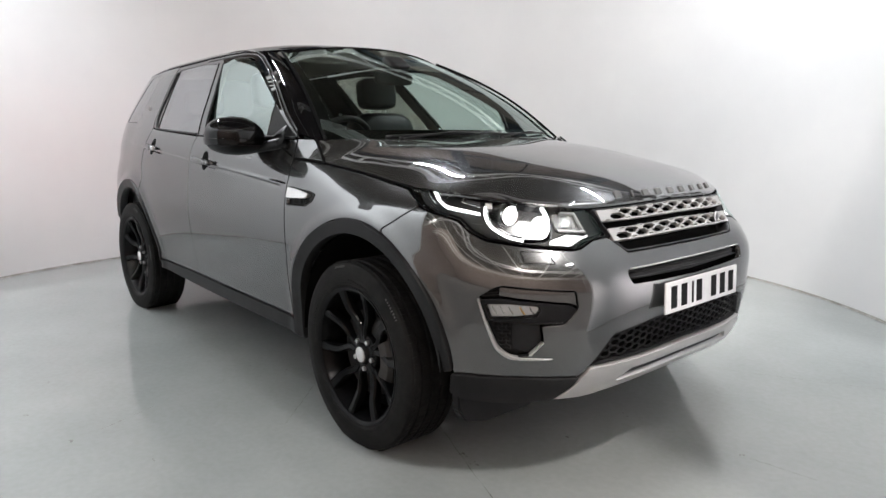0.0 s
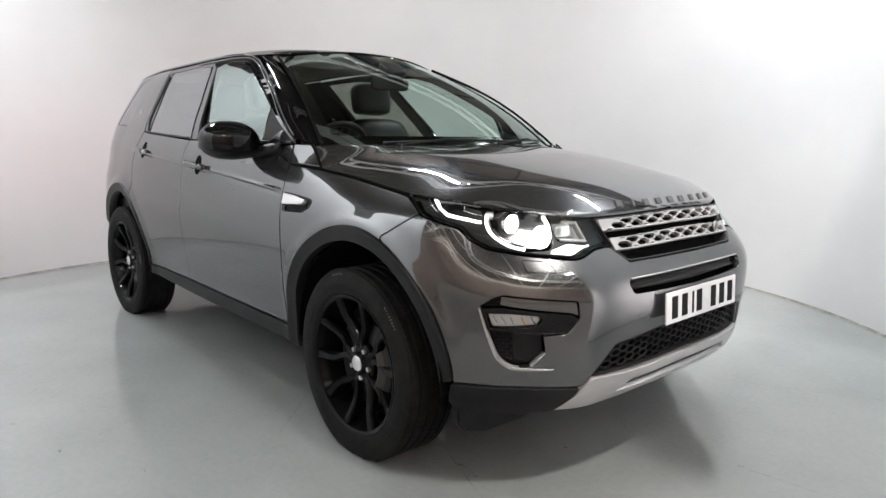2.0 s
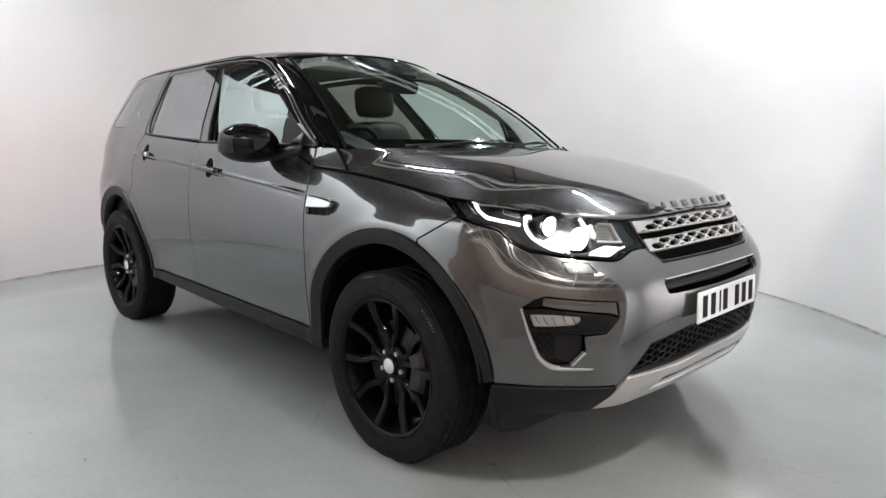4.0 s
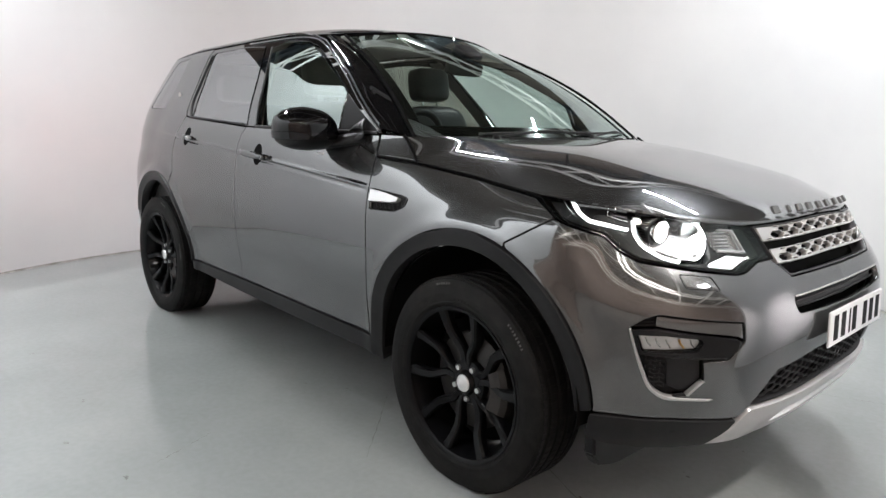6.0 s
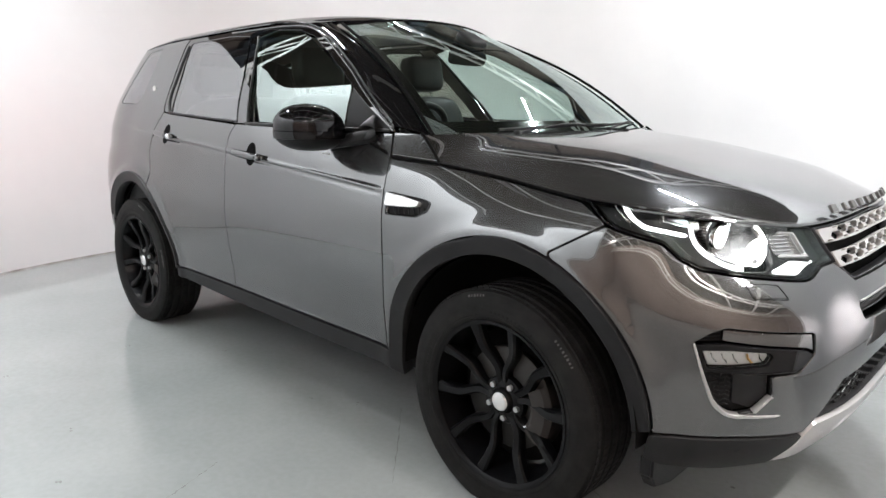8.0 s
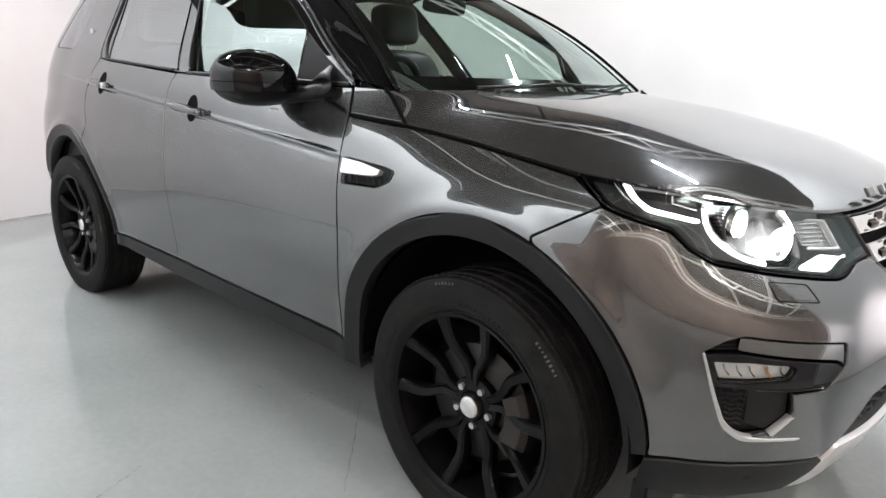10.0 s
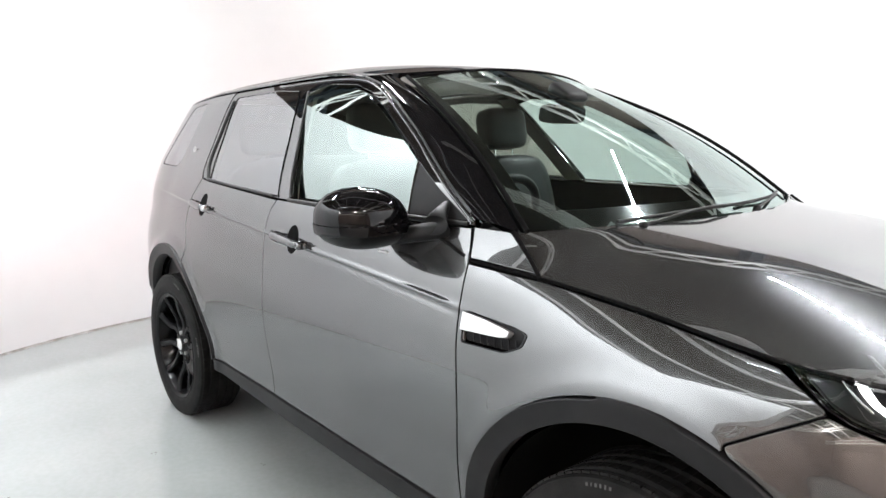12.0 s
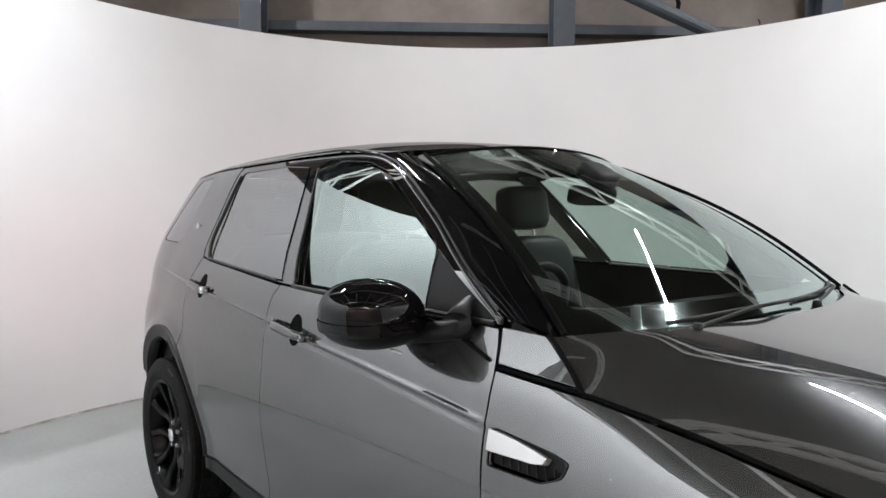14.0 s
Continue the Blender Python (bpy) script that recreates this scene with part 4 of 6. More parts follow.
for sg in (1, -1):
    on = right_or_left(sg)[0]

    def up(o, sg=sg):
        return lambda s, z: skin(sg * s, z, o)

    # headlamp
    head = empty("headlight", parent=car)
    head["label"] = "headlight with lit white daytime strip and lit projector lamp under a clear lens"
    patch("lamp_housing", [rounded(LAMP, 0.008)], up(-0.090), gap_black, head, step=0.03, depth=0.004)
    patch("lamp_rim", [rounded(LAMP, 0.008), shifted(dense(rounded(LAMP, 0.008), 0.02), 0.004)], up(0.0), gloss_black, head, "gloss black lamp edge", depth=0.09, roll=0.001)
    patch("lamp_lens", [rounded(LAMP, 0.008)], up(0.001), lens_glass, head, "clear lamp lens", step=0.02, depth=0.004, gap=0.004).visible_shadow = False
    RING = [(0.962, 0.962), (0.958, 0.925), (0.936, 0.893), (0.905, 0.872), (0.855, 0.853), (0.790, 0.842), (0.700, 0.842), (0.668, 0.856), (0.662, 0.905), (0.676, 0.945), (0.740, 0.962), (0.86, 0.968)]
    patch("lamp_panel", [rounded(LAMP, 0.008), rounded(RING, 0.02), rounded([(0.672, 0.944), (0.548, 0.940), (0.508, 0.866), (0.648, 0.872)], 0.008)], up(-0.030), lamp_black, head, "black inner lamp panel", step=0.02, depth=0.03)
    patch("lamp_bowl", [rounded(RING, 0.02)], up(-0.066), bowl_glow, head, "silver lamp bowl with a faint glow put in for the lamplight", step=0.02, depth=0.004)
    patch("daytime_strip", [rounded([(1.180, 1.002), (1.154, 1.000), (1.128, 0.975), (1.098, 0.960), (0.974, 0.937), (0.974, 0.928), (1.103, 0.951), (1.144, 0.974)], 0.008)], up(-0.014), drl_glow, head,
          "white lit daytime strip", step=0.02, depth=0.02)
    tube("daytime_line", [skin(sg * s, z, -0.012) for s, z in spline([(1.200, 1.000), (1.182, 0.988), (1.141, 0.963)], 8)], 0.0022, lamp_inside, head, n=6)
    for run, wide in (([(0.966, 0.952), (0.958, 0.922), (0.936, 0.895), (0.903, 0.875), (0.855, 0.857), (0.795, 0.847)], 0.0048), ([(0.742, 0.960), (0.704, 0.950), (0.684, 0.930), (0.676, 0.905)], 0.0044)):
        line = spline(run, 8)
        tube("ring_strip", [skin(sg * s, z, -0.024) for s, z in line], wide, drl_glow, head, "white lit ring strip", n=8)
        tube("ring_bezel", [skin(sg * (s + 0.0), z, -0.034) for s, z in line], wide + 0.006, chrome, head, "chrome bezel", n=8)
    patch("lamp_prism", [rounded([(0.972, 0.968), (0.940, 0.967), (0.934, 0.945), (0.962, 0.941)], 0.006)], up(-0.020), bright, head, "clear prism block", depth=0.02, edge=0.01)
    tube("panel_edge", [skin(sg * s, z, -0.026) for s, z in ((1.053, 0.980), (1.051, 0.966), (0.985, 0.951))], 0.0018, chrome, head, n=6)
    patch("lamp_brow", [rounded([(1.045, 0.978), (1.043, 0.968), (0.985, 0.955), (0.985, 0.968)], 0.004)], up(-0.022), lamp_grey, head, depth=0.01, edge=0.01)

    # projector and reflector bowl, facing ahead
    def disc(name, at, facing, prof, mat, lab="", n=40):
        """A turned shape at a point, facing so many degrees outwards: prof of (radius, ahead)."""
        w = radians(facing)
        ln, lt = Vector((math.cos(w), -sg * math.sin(w), 0)), Vector((math.sin(w), sg * math.cos(w), 0))
        v, f = lathe(prof, n)
        me = mesh_of(name, [(q[1], q[0], q[2]) for q in v], f, True)
        me.set_sharp_from_angle(angle=radians(45))
        return place(name, me, mat, head, lab, Matrix.Translation(Vector(at)) @ Matrix((ln, lt, Vector((0, 0, 1)))).transposed().to_4x4())

    pc = skin(sg * 0.862, 0.922, -0.040)
    disc("projector_lens", pc, 8, [(0.0, 0.012), (0.012, 0.011), (0.022, 0.007), (0.030, 0.0)], beam_glow, "lit round projector lens")
    disc("projector_bezel", pc, 8, [(0.030, 0.002), (0.034, 0.004), (0.037, 0.0), (0.037, -0.012)], chrome, "chrome projector collar")
    disc("projector_barrel", pc, 8, [(0.038, -0.010), (0.043, -0.012), (0.043, -0.060)], lamp_grey, "grey ribbed projector barrel")
    for k in range(14):
        w = radians(-70 + 10 * k) + (0 if sg > 0 else math.pi)
        bm = bmesh.new()
        box(bm, (-0.036, -0.0435 * math.cos(w), 0.0435 * math.sin(w)), (0.044, 0.003, 0.003))
        part("barrel_rib", bm, chrome, head, m=Matrix.Translation(Vector(pc)) @ pose(0, 0, 0, 0, 0, -sg * 8))
    # the bowl itself emits, in place of the beam's glare
    disc("beam_reflector", skin(sg * 0.722, 0.883, -0.052), 18, [(0.0, 0.0), (0.018, 0.002), (0.031, 0.008), (0.039, 0.020)], beam_glow, "reflector bowl made to glow for the beam's glare")
    patch("turn_lamp", [rounded([(0.672, 0.942), (0.550, 0.938), (0.512, 0.868), (0.648, 0.874)], 0.008)], up(-0.036), lamp_inside, head, "silver ribbed turn lamp", depth=0.01)
    patch("turn_strip", [rounded([(0.640, 0.874), (0.518, 0.868), (0.548, 0.934), (0.620, 0.938), (0.620, 0.931), (0.556, 0.927), (0.532, 0.877), (0.640, 0.882)], 0.003)], up(-0.018), bright, head, "white strip in the turn lamp", depth=0.012, edge=0.01, roll=0.001)
    for k in range(5):
        zz = 0.887 + 0.009 * k
        tube("lamp_rib", [skin(sg * s, zz, -0.028) for s in np.linspace(0.565, 0.655, 6)], 0.0024, chrome, head, n=5)
    patch("lower_reflector", [rounded([(0.690, 0.838), (0.604, 0.831), (0.560, 0.846), (0.520, 0.857), (0.614, 0.866), (0.686, 0.848)], 0.005)], up(-0.016), lower_glow, head, "lower lamp reflector made to glow for the lamp's flare", depth=0.012, edge=0.01)

    # fog lamp recess
    fog = empty("fog_light", parent=car)
    fog["label"] = "fog lamp in a gloss black bezel with a silver edge strip"
    patch("fog_recess", [rounded(FOG, 0.010)], up(-0.030), trim_black, fog, depth=0.004)
    FOG_LENS = rounded([(0.922, 0.650), (0.844, 0.654), (0.748, 0.648), (0.739, 0.637), (0.752, 0.617), (0.839, 0.609), (0.904, 0.606)], 0.006)
    patch("fog_brow", [rounded([(0.876, 0.711), (0.868, 0.713), (0.6255, 0.6955), (0.6145, 0.644), (0.640, 0.655), (0.869, 0.680), (0.878, 0.683)], 0.006)], up(-0.004), paint, fog, "grey painted brow over the fog lamp", depth=0.02)
    for k in range(3):
        tube("fog_grid", [skin(sg * a, b, -0.014) for a, b in ((0.932 - 0.004 * k, 0.677 + 0.009 * k), (0.880, 0.684 + 0.009 * k))], 0.0016, trim_black, fog, n=5)
    patch("fog_bezel", [rounded([(0.944, 0.669), (0.869, 0.677), (0.639, 0.652), (0.615, 0.638), (0.626, 0.615), (0.658, 0.591), (0.727, 0.590), (0.917, 0.594), (0.935, 0.644)], 0.007),
                        FOG_LENS], up(-0.002), gloss_black, fog, "gloss black fog lamp bezel", depth=0.03)
    for line in ([(0.800, 0.667), (0.720, 0.659), (0.645, 0.650)], [(0.826, 0.595), (0.740, 0.594), (0.665, 0.595)]):
        tube("bezel_edge", [skin(sg * a, b, -0.001) for a, b in spline(line, 6)], 0.0022, gloss_black, fog, n=6)
    patch("fog_reflector", [FOG_LENS], up(-0.022), bright, fog, "silver fog lamp reflector", depth=0.01)
    for k, s0 in enumerate((0.768, 0.800, 0.838, 0.866, 0.893)):
        tube("fog_rib", [skin(sg * (s0 + 0.006), 0.645, -0.012), skin(sg * s0, 0.632, -0.018), skin(sg * (s0 - 0.010), 0.621, -0.014)], 0.0030 if k == 1 else 0.0018, amber if k == 1 else chrome, fog, n=6)
    patch("fog_lens", [FOG_LENS], up(-0.006), lens_glass, fog, "clear fog lamp lens", depth=0.004).visible_shadow = False
    patch("fog_blade", [rounded([(0.736, 0.586), (0.838, 0.592), (0.832, 0.506), (0.776, 0.487), (0.729, 0.528)], 0.006)], up(-0.018), trim_black, fog, depth=0.012)
    bm = bmesh.new()
    for k in range(7):
        za = 0.500 + 0.0125 * k
        pts = [(0.838 + 0.014 * q, za + (0.005 if q % 2 else 0)) for q in range(6) if 0.838 + 0.014 * q < np.interp(za, [0.48, 0.585], [0.868, 0.909])]
        for a, b in zip(pts, pts[1:]):
            bar(bm, skin(sg * a[0], a[1], -0.018), skin(sg * b[0], b[1], -0.018), 0.0024, 5)
        for q, a in enumerate(pts):
            if (q + k) % 2 == 0:
                bar(bm, skin(sg * a[0], a[1], -0.018), skin(sg * a[0], a[1] + 0.0125, -0.018), 0.0024, 5)
    part("fog_mesh", bm, trim_black, fog)
    patch("fog_strip", [rounded([(0.950, 0.672), (0.940, 0.672), (0.908, 0.583), (0.876, 0.509), (0.836, 0.480), (0.690, 0.472), (0.700, 0.463), (0.842, 0.466), (0.888, 0.500), (0.920, 0.580)], 0.022)], up(0.004), silver, fog,
          "satin silver strip round the fog lamp", depth=0.02, edge=0.01, roll=0.0015)
    patch("fog_tick", [rounded([(0.731, 0.530), (0.722, 0.527), (0.766, 0.479), (0.776, 0.484)], 0.003)], up(0.003), silver, fog, depth=0.02, edge=0.01, roll=0.001)

    # washer flap and sensors
    patch("washer_flap", [rounded([(0.808, 0.819), (0.709, 0.813), (0.688, 0.783), (0.790, 0.788)], 0.006)], up(0.0015), paint, car, "grey headlamp washer flap", depth=0.004, roll=0.001)
    tube("washer_gap", [skin(sg * a, b, 0.0006) for a, b in rounded([(0.811, 0.821), (0.707, 0.815), (0.685, 0.781), (0.792, 0.786)], 0.006)], 0.0012, gap_black, car, n=5, closed=True)
    for s0, z0 in ((0.80, 0.372),):
        bm = bmesh.new()
        bmesh.ops.create_cone(bm, cap_ends=True, segments=18, radius1=0.011, radius2=0.010, depth=0.006)
        q, q2 = Vector(skin(sg * s0, z0, 0.002)), Vector(skin(sg * s0, z0, 0.05))
        part("parking_sensor", bm, trim_black, car, m=Matrix.Translation(q) @ (q2 - q).to_track_quat("Z", "Y").to_matrix().to_4x4())

    # black valance and air deflector
    patch("bumper_valance", [rounded([(1.040, 0.402), (0.80, 0.403), (0.583, 0.392), (0.605, 0.360), (0.676, 0.306), (0.82, 0.298), (1.00, 0.300), (1.055, 0.322)], 0.012)], up(0.006), trim_black, car, "black plastic lower edge of the bumper", depth=0.04)
    bm = bmesh.new()
    run = [(0.845, 0.315), (0.838, 0.250), (0.805, 0.208), (0.70, 0.176), (0.47, 0.170), (0.42, 0.200), (0.42, 0.315)]
    near, far = [[bm.verts.new((x - 0.06 * (0.32 - z), -sg * y, z)) for y, z in run] for x in (0.485, 0.445)]
    bm.faces.new(near)
    bm.faces.new(far)
    for k in range(len(run)):
        bm.faces.new((near[k - 1], near[k], far[k], far[k - 1]))
    bmesh.ops.recalc_face_normals(bm, faces=bm.faces)
    bmesh.ops.bevel(bm, geom=list(bm.edges), offset=0.007, segments=2, affect="EDGES")
    part("air_deflector", bm, trim_black, car, "black air deflector ahead of the wheel")

    # front wing, arch trims, sill
    wing = [*WING_LINE, (1.214, 0.960), (1.212, 0.952), (1.287, 0.908), (1.360, 0.864), *arc(FS, AZ, 110.5, 3, 0.511, 24), *FRONT_EDGE]
    VENT = [(2.060, 0.968), (1.886, 0.958), (1.845, 0.952), (1.853, 0.922), (1.905, 0.898), (2.050, 0.892)]
    vent_hole = [(2.052, 0.968), (1.886, 0.957), (1.847, 0.950), (1.856, 0.922), (1.905, 0.899), (2.046, 0.893)]
    patch("front_wing", [rounded(wing, 0.006), rounded(vent_hole, 0.010)], on, paint, car, "grey metallic front wing", gap=0.0006, step=0.015 if sg > 0 else 0.03, depth=0.02)

    def front_r(a):
        return np.interp(a, [-10, 20, 55, 78, 81, 97, 101, 125, 145, 190], [0.518, 0.516, 0.513, 0.507, 0.516, 0.516, 0.507, 0.511, 0.508, 0.506])

    patch("front_arch_trim", [np.array([*arc(FS, AZ, -7, 175.5, front_r, 60), *arc(FS, AZ, 177, -9, 0.452, 60)])], up(0.010), trim_black, car, "black plastic wheel arch trim", depth=0.05, step=0.025, edge=0.03)
    patch("rear_arch_trim", [np.array([*arc(RS, AZ, 24, 176, lambda a: np.interp(a, [0, 60, 100, 150, 180], [0.52, 0.522, 0.512, 0.492, 0.482]), 60), *arc(RS, AZ, 178, 24, 0.455, 60)])], up(0.010), trim_black, car,
          "black plastic wheel arch trim", depth=0.05, step=0.025, edge=0.03)
    patch("sill_trim", [rounded([(2.050, 0.378), (2.60, 0.391), (3.17, 0.400), (3.80, 0.399), (3.79, 0.345), (3.20, 0.328), (2.04, 0.306)], 0.012)], up(0.002), trim_black, car, "black plastic sill", depth=0.04, step=0.04)
    for name, cs, x0 in (("front_arch_liner", FS, 0.0), ("rear_arch_liner", RS, -2.741)):
        yo = 0.90 if x0 == 0.0 else 0.835
        v, f = lathe([(0.455, -sg * yo), (0.458, -sg * (yo - 0.04)), (0.455, -sg * 0.64), (0.30, -sg * 0.60), (0.02, -sg * 0.60)], 40, radians(-2), radians(182))
        place(name, mesh_of(name, v, f, True), gap_black, car, m=pose(x0, 0, AZ))

    # side vent
    vent = empty("side_vent", parent=car)
    vent["label"] = "silver and black side vent on the wing"
    patch("vent_grille", [rounded(VENT, 0.010)], up(-0.012), trim_black, vent, depth=0.004)
    patch("vent_frame", [rounded([(2.062, 0.972), (1.884, 0.962), (1.841, 0.953), (1.851, 0.919), (1.904, 0.894), (2.056, 0.888)], 0.012), rounded([(2.054, 0.966), (1.886, 0.956), (1.852, 0.948), (1.860, 0.923), (1.906, 0.901), (2.048, 0.895)], 0.010)],
          up(0.003), gloss_black, vent, depth=0.015, edge=0.012, roll=0.001)
    patch("vent_blade", [rounded([(2.066, 0.970), (1.978, 0.964), (1.892, 0.951), (1.900, 0.933), (1.930, 0.927), (2.062, 0.920)], 0.006)], up(0.008), bright, vent, "bright silver vent blade", depth=0.02, edge=0.012)
    for k in range(7):
        s0 = 1.868 + 0.024 * k
        tube("vent_slat", [skin(sg * s0, 0.902, -0.006), skin(sg * (s0 + 0.010), 0.930, -0.006)], 0.003, trim_black, vent, n=5)

    # doors
    fdoor = patch("front_door", [rounded([*FRONT_EDGE, (2.108, 1.128), (2.122, 1.168), (2.60, 1.170), (3.148, 1.178), *MID_EDGE[::-1][1:]], 0.006)], on, paint, car, "grey metallic front door", step=0.018 if sg > 0 else 0.03, lines=FOLD if sg > 0 else (), depth=0.02)
    rdoor = patch("rear_door", [rounded([*MID_EDGE, (3.55, 1.196), (3.88, 1.212), (3.968, 1.220), (4.025, 1.120), (4.040, 1.00), (4.010, 0.905), *arc(RS, AZ, 117, 174, lambda a: np.interp(a, [117, 176], [0.508, 0.487]), 16), (3.785, 0.405)], 0.006)],
                  on, paint, car, "grey metallic rear door", step=0.018 if sg > 0 else 0.03, lines=FOLD if sg > 0 else (), depth=0.02)
    for door, s0, s1, z0, z1, cup in ((fdoor, 3.105, 2.845, 1.060, 1.042, 2.958), (rdoor, 3.965, 3.735, 1.116, 1.100, 3.845)):
        zc = (z0 + z1) / 2
        # the door has no hollow here: a flat black oval gives its shade
        patch("handle_recess_shade", [np.array([(cup + 0.040 * math.cos(a), zc + 0.052 * math.sin(a)) for a in np.linspace(0, 2 * math.pi, 28)[:-1]])], up(0.0015), gap_black, door, "flat dark oval for the shade in the handle recess", depth=0.003, edge=0.01, roll=0.0005)
        bm = bmesh.new()
        n, rings = 20, []
        for i in range(n + 1):
            t = i / n
            w = 0.6 + 0.4 * math.sin(math.pi * min(1, max(0, t * 0.97 + 0.02)))
            lift = 0.008 + 0.026 * min(1, math.sin(math.pi * t) * 1.7)
            c = Vector(skin(sg * (s0 + (s1 - s0) * t), z0 + (z1 - z0) * t, lift))
            rings.append([bm.verts.new(c + Vector((0, -sg * 0.009 * math.cos(q), 0.0175 * w * math.sin(q)))) for q in np.linspace(0, 2 * math.pi, 13)[:-1]])
        for a, b in zip(rings, rings[1:]):
            for k in range(12):
                bm.faces.new((a[k], a[(k + 1) % 12], b[(k + 1) % 12], b[k]))
        bm.faces.new(rings[0])
        bm.faces.new(rings[-1])
        part("door_handle", bm, paint, door, "grey door handle", True)
        bm = bmesh.new()
        q, q2 = Vector(skin(sg * (s1 + 0.020), z1, 0.024)), Vector(skin(sg * (s1 + 0.020), z1, 0.1))
        bmesh.ops.create_cone(bm, cap_ends=True, segments=18, radius1=0.016, radius2=0.013, depth=0.022)
        part("lock_cover", bm, bright if door is rdoor else paint, door, "", True, Matrix.Translation(q) @ (q2 - q).to_track_quat("Z", "Y").to_matrix().to_4x4())

    tube("door_gap", [skin(sg * s, z, -0.0015) for s, z in spline([*FRONT_EDGE, (2.108, 1.126), (2.120, 1.166)], 8)], 0.0030, gap_black, car, n=6)

    # glazing
    FRAME = [(2.118, 1.172), (2.60, 1.174), (3.15, 1.180), (3.55, 1.198), (3.88, 1.214), (3.968, 1.222), (4.000, 1.262), (4.135, 1.600), *FRAME_TOP[::-1]]
    patch("window_frame", [rounded(FRAME, 0.006), rounded(GLASS_F, 0.012), rounded(SAIL, 0.004), rounded(GLASS_R, 0.012)], up(-0.001), pillar_black, car, "gloss black window frame and pillars", step=0.03, edge=0.02, depth=0.03)
    TURN, PIVOT = np.polyfit((2.4, 2.8, 3.3), (0.19, 0.155, 0.075), 2), np.polyfit((2.4, 2.8, 3.3), (1.30, 1.38, 1.44), 2)

    def front_pane(s, z, sg=sg):
        return skin(sg * s, z, -0.007 + float(np.polyval(TURN, s)) * (z - float(np.polyval(PIVOT, s))))

    patch("front_door_window", [rounded(GLASS_F, 0.012)], front_pane, side_glass if sg > 0 else clear_glass, fdoor, "green-tinted clear door glass", step=0.02, gap=0.0, depth=0.004).visible_shadow = False
    patch("rear_door_window", [rounded(GLASS_R, 0.012)], up(-0.006), dark_glass, rdoor, "dark tinted door glass", step=0.04, gap=0.0, depth=0.004).visible_shadow = False
    tube("pillar_gap", [skin(sg * a, b, 0.0005) for a, b in spline([(3.146, 1.188), (3.26, 1.372), (3.372, 1.545), (3.42, 1.600)], 8)], 0.0026, gap_black, car, n=6)
    patch("mirror_sail", [rounded(SAIL, 0.004)], up(-0.004), trim_black, car, "black plastic mirror sail panel", gap=0.0, depth=0.004)
    for nm, run in (("frame_strip", FRAME_TOP[:-1]),):
        tube(nm, [skin(sg * a, b - 0.012, 0.001) for a, b in spline(run, 8)], 0.0055, paint, car, n=6)
    tube("window_seal", [skin(sg * a, b, 0.001) for a, b in spline([(2.14, 1.176), (2.60, 1.178), (3.06, 1.181)], 10)], 0.007, seal_black, car, n=6)
    tube("window_seal", [skin(sg * a, b, 0.001) for a, b in spline([(3.19, 1.189), (3.55, 1.204), (3.90, 1.219)], 10)], 0.006, seal_black, car, n=6)
    tube("window_seal", [skin(sg * a, b, 0.0) for a, b in spline([(3.895, 1.222), (3.97, 1.30), (4.03, 1.45), (4.085, 1.585)], 10)], 0.007, seal_black, car, n=6)
    tube("window_seal", [skin(sg * a, b, -0.001) for a, b in spline([(3.055, 1.19), (3.17, 1.36), (3.29, 1.535), (3.335, 1.59)], 10)], 0.006, seal_black, car, n=6)

    # rear quarter with its window, and the cant rail
    quarter = [(3.972, 1.222), (4.028, 1.120), (4.043, 1.00), (4.013, 0.905), *arc(RS, AZ, 116.5, 4, 0.510, 24), (4.85, 0.44), (5.02, 0.60), (5.06, 0.90), (5.04, 1.15), (4.98, 1.27), (4.86, 1.50), (4.80, 1.59), (4.45, 1.622), (4.142, 1.632), (4.139, 1.60), (4.003, 1.262)]
    patch("rear_quarter", [rounded(quarter, 0.006), rounded(QUARTER, 0.03)], on, paint, car, "grey metallic rear quarter panel", step=0.018 if sg > 0 else 0.03, lines=FOLD if sg > 0 else (), depth=0.02)
    patch("quarter_window", [rounded(QUARTER, 0.03)], up(-0.003), dark_glass, car, "dark tinted rear quarter glass", gap=0.0, depth=0.004).visible_shadow = False
    bm = bmesh.new()
    bmesh.ops.create_cone(bm, cap_ends=True, segments=24, radius1=0.020, radius2=0.019, depth=0.004)
    q, q2 = Vector(skin(sg * 4.25, 1.345, 0.002)), Vector(skin(sg * 4.25, 1.345, 0.1))
    part("pillar_emblem", bm, silver, car, "small plain round silver emblem", False, Matrix.Translation(q) @ (q2 - q).to_track_quat("Z", "Y").to_matrix().to_4x4())
    patch("tail_light", [rounded([(5.04, 0.95), (5.06, 1.14), (5.30, 1.14), (5.30, 0.98)], 0.02)], up(0.006), tail_glow, car, "red tail light, lit", depth=0.03)
    patch("rear_bumper_side", [rounded([(4.80, 0.56), (5.00, 0.60), (5.86, 0.60), (5.86, 0.34), (5.15, 0.34), (4.90, 0.42)], 0.02)], up(0.008), trim_black, car, depth=0.03)
    patch("tailgate", [rounded([(5.04, 0.60), (5.055, 0.94), (5.30, 0.95), (5.30, 1.15), (5.02, 1.16), (4.97, 1.30), (4.86, 1.52), (5.2, 1.60), (5.86, 1.62), (5.86, 0.60)], 0.01)], up(-0.004), paint, car, "grey tailgate", depth=0.01, step=0.06)

    # scuttle corner beside the bonnet, A pillar
    patch("scuttle_corner", [rounded([(2.096, 1.092), (1.866, 1.080), (1.974, 1.160), (1.99, 1.170), (2.116, 1.172)], 0.004)], on, paint, car, "grey metallic corner panel below the windscreen pillar", depth=0.015)

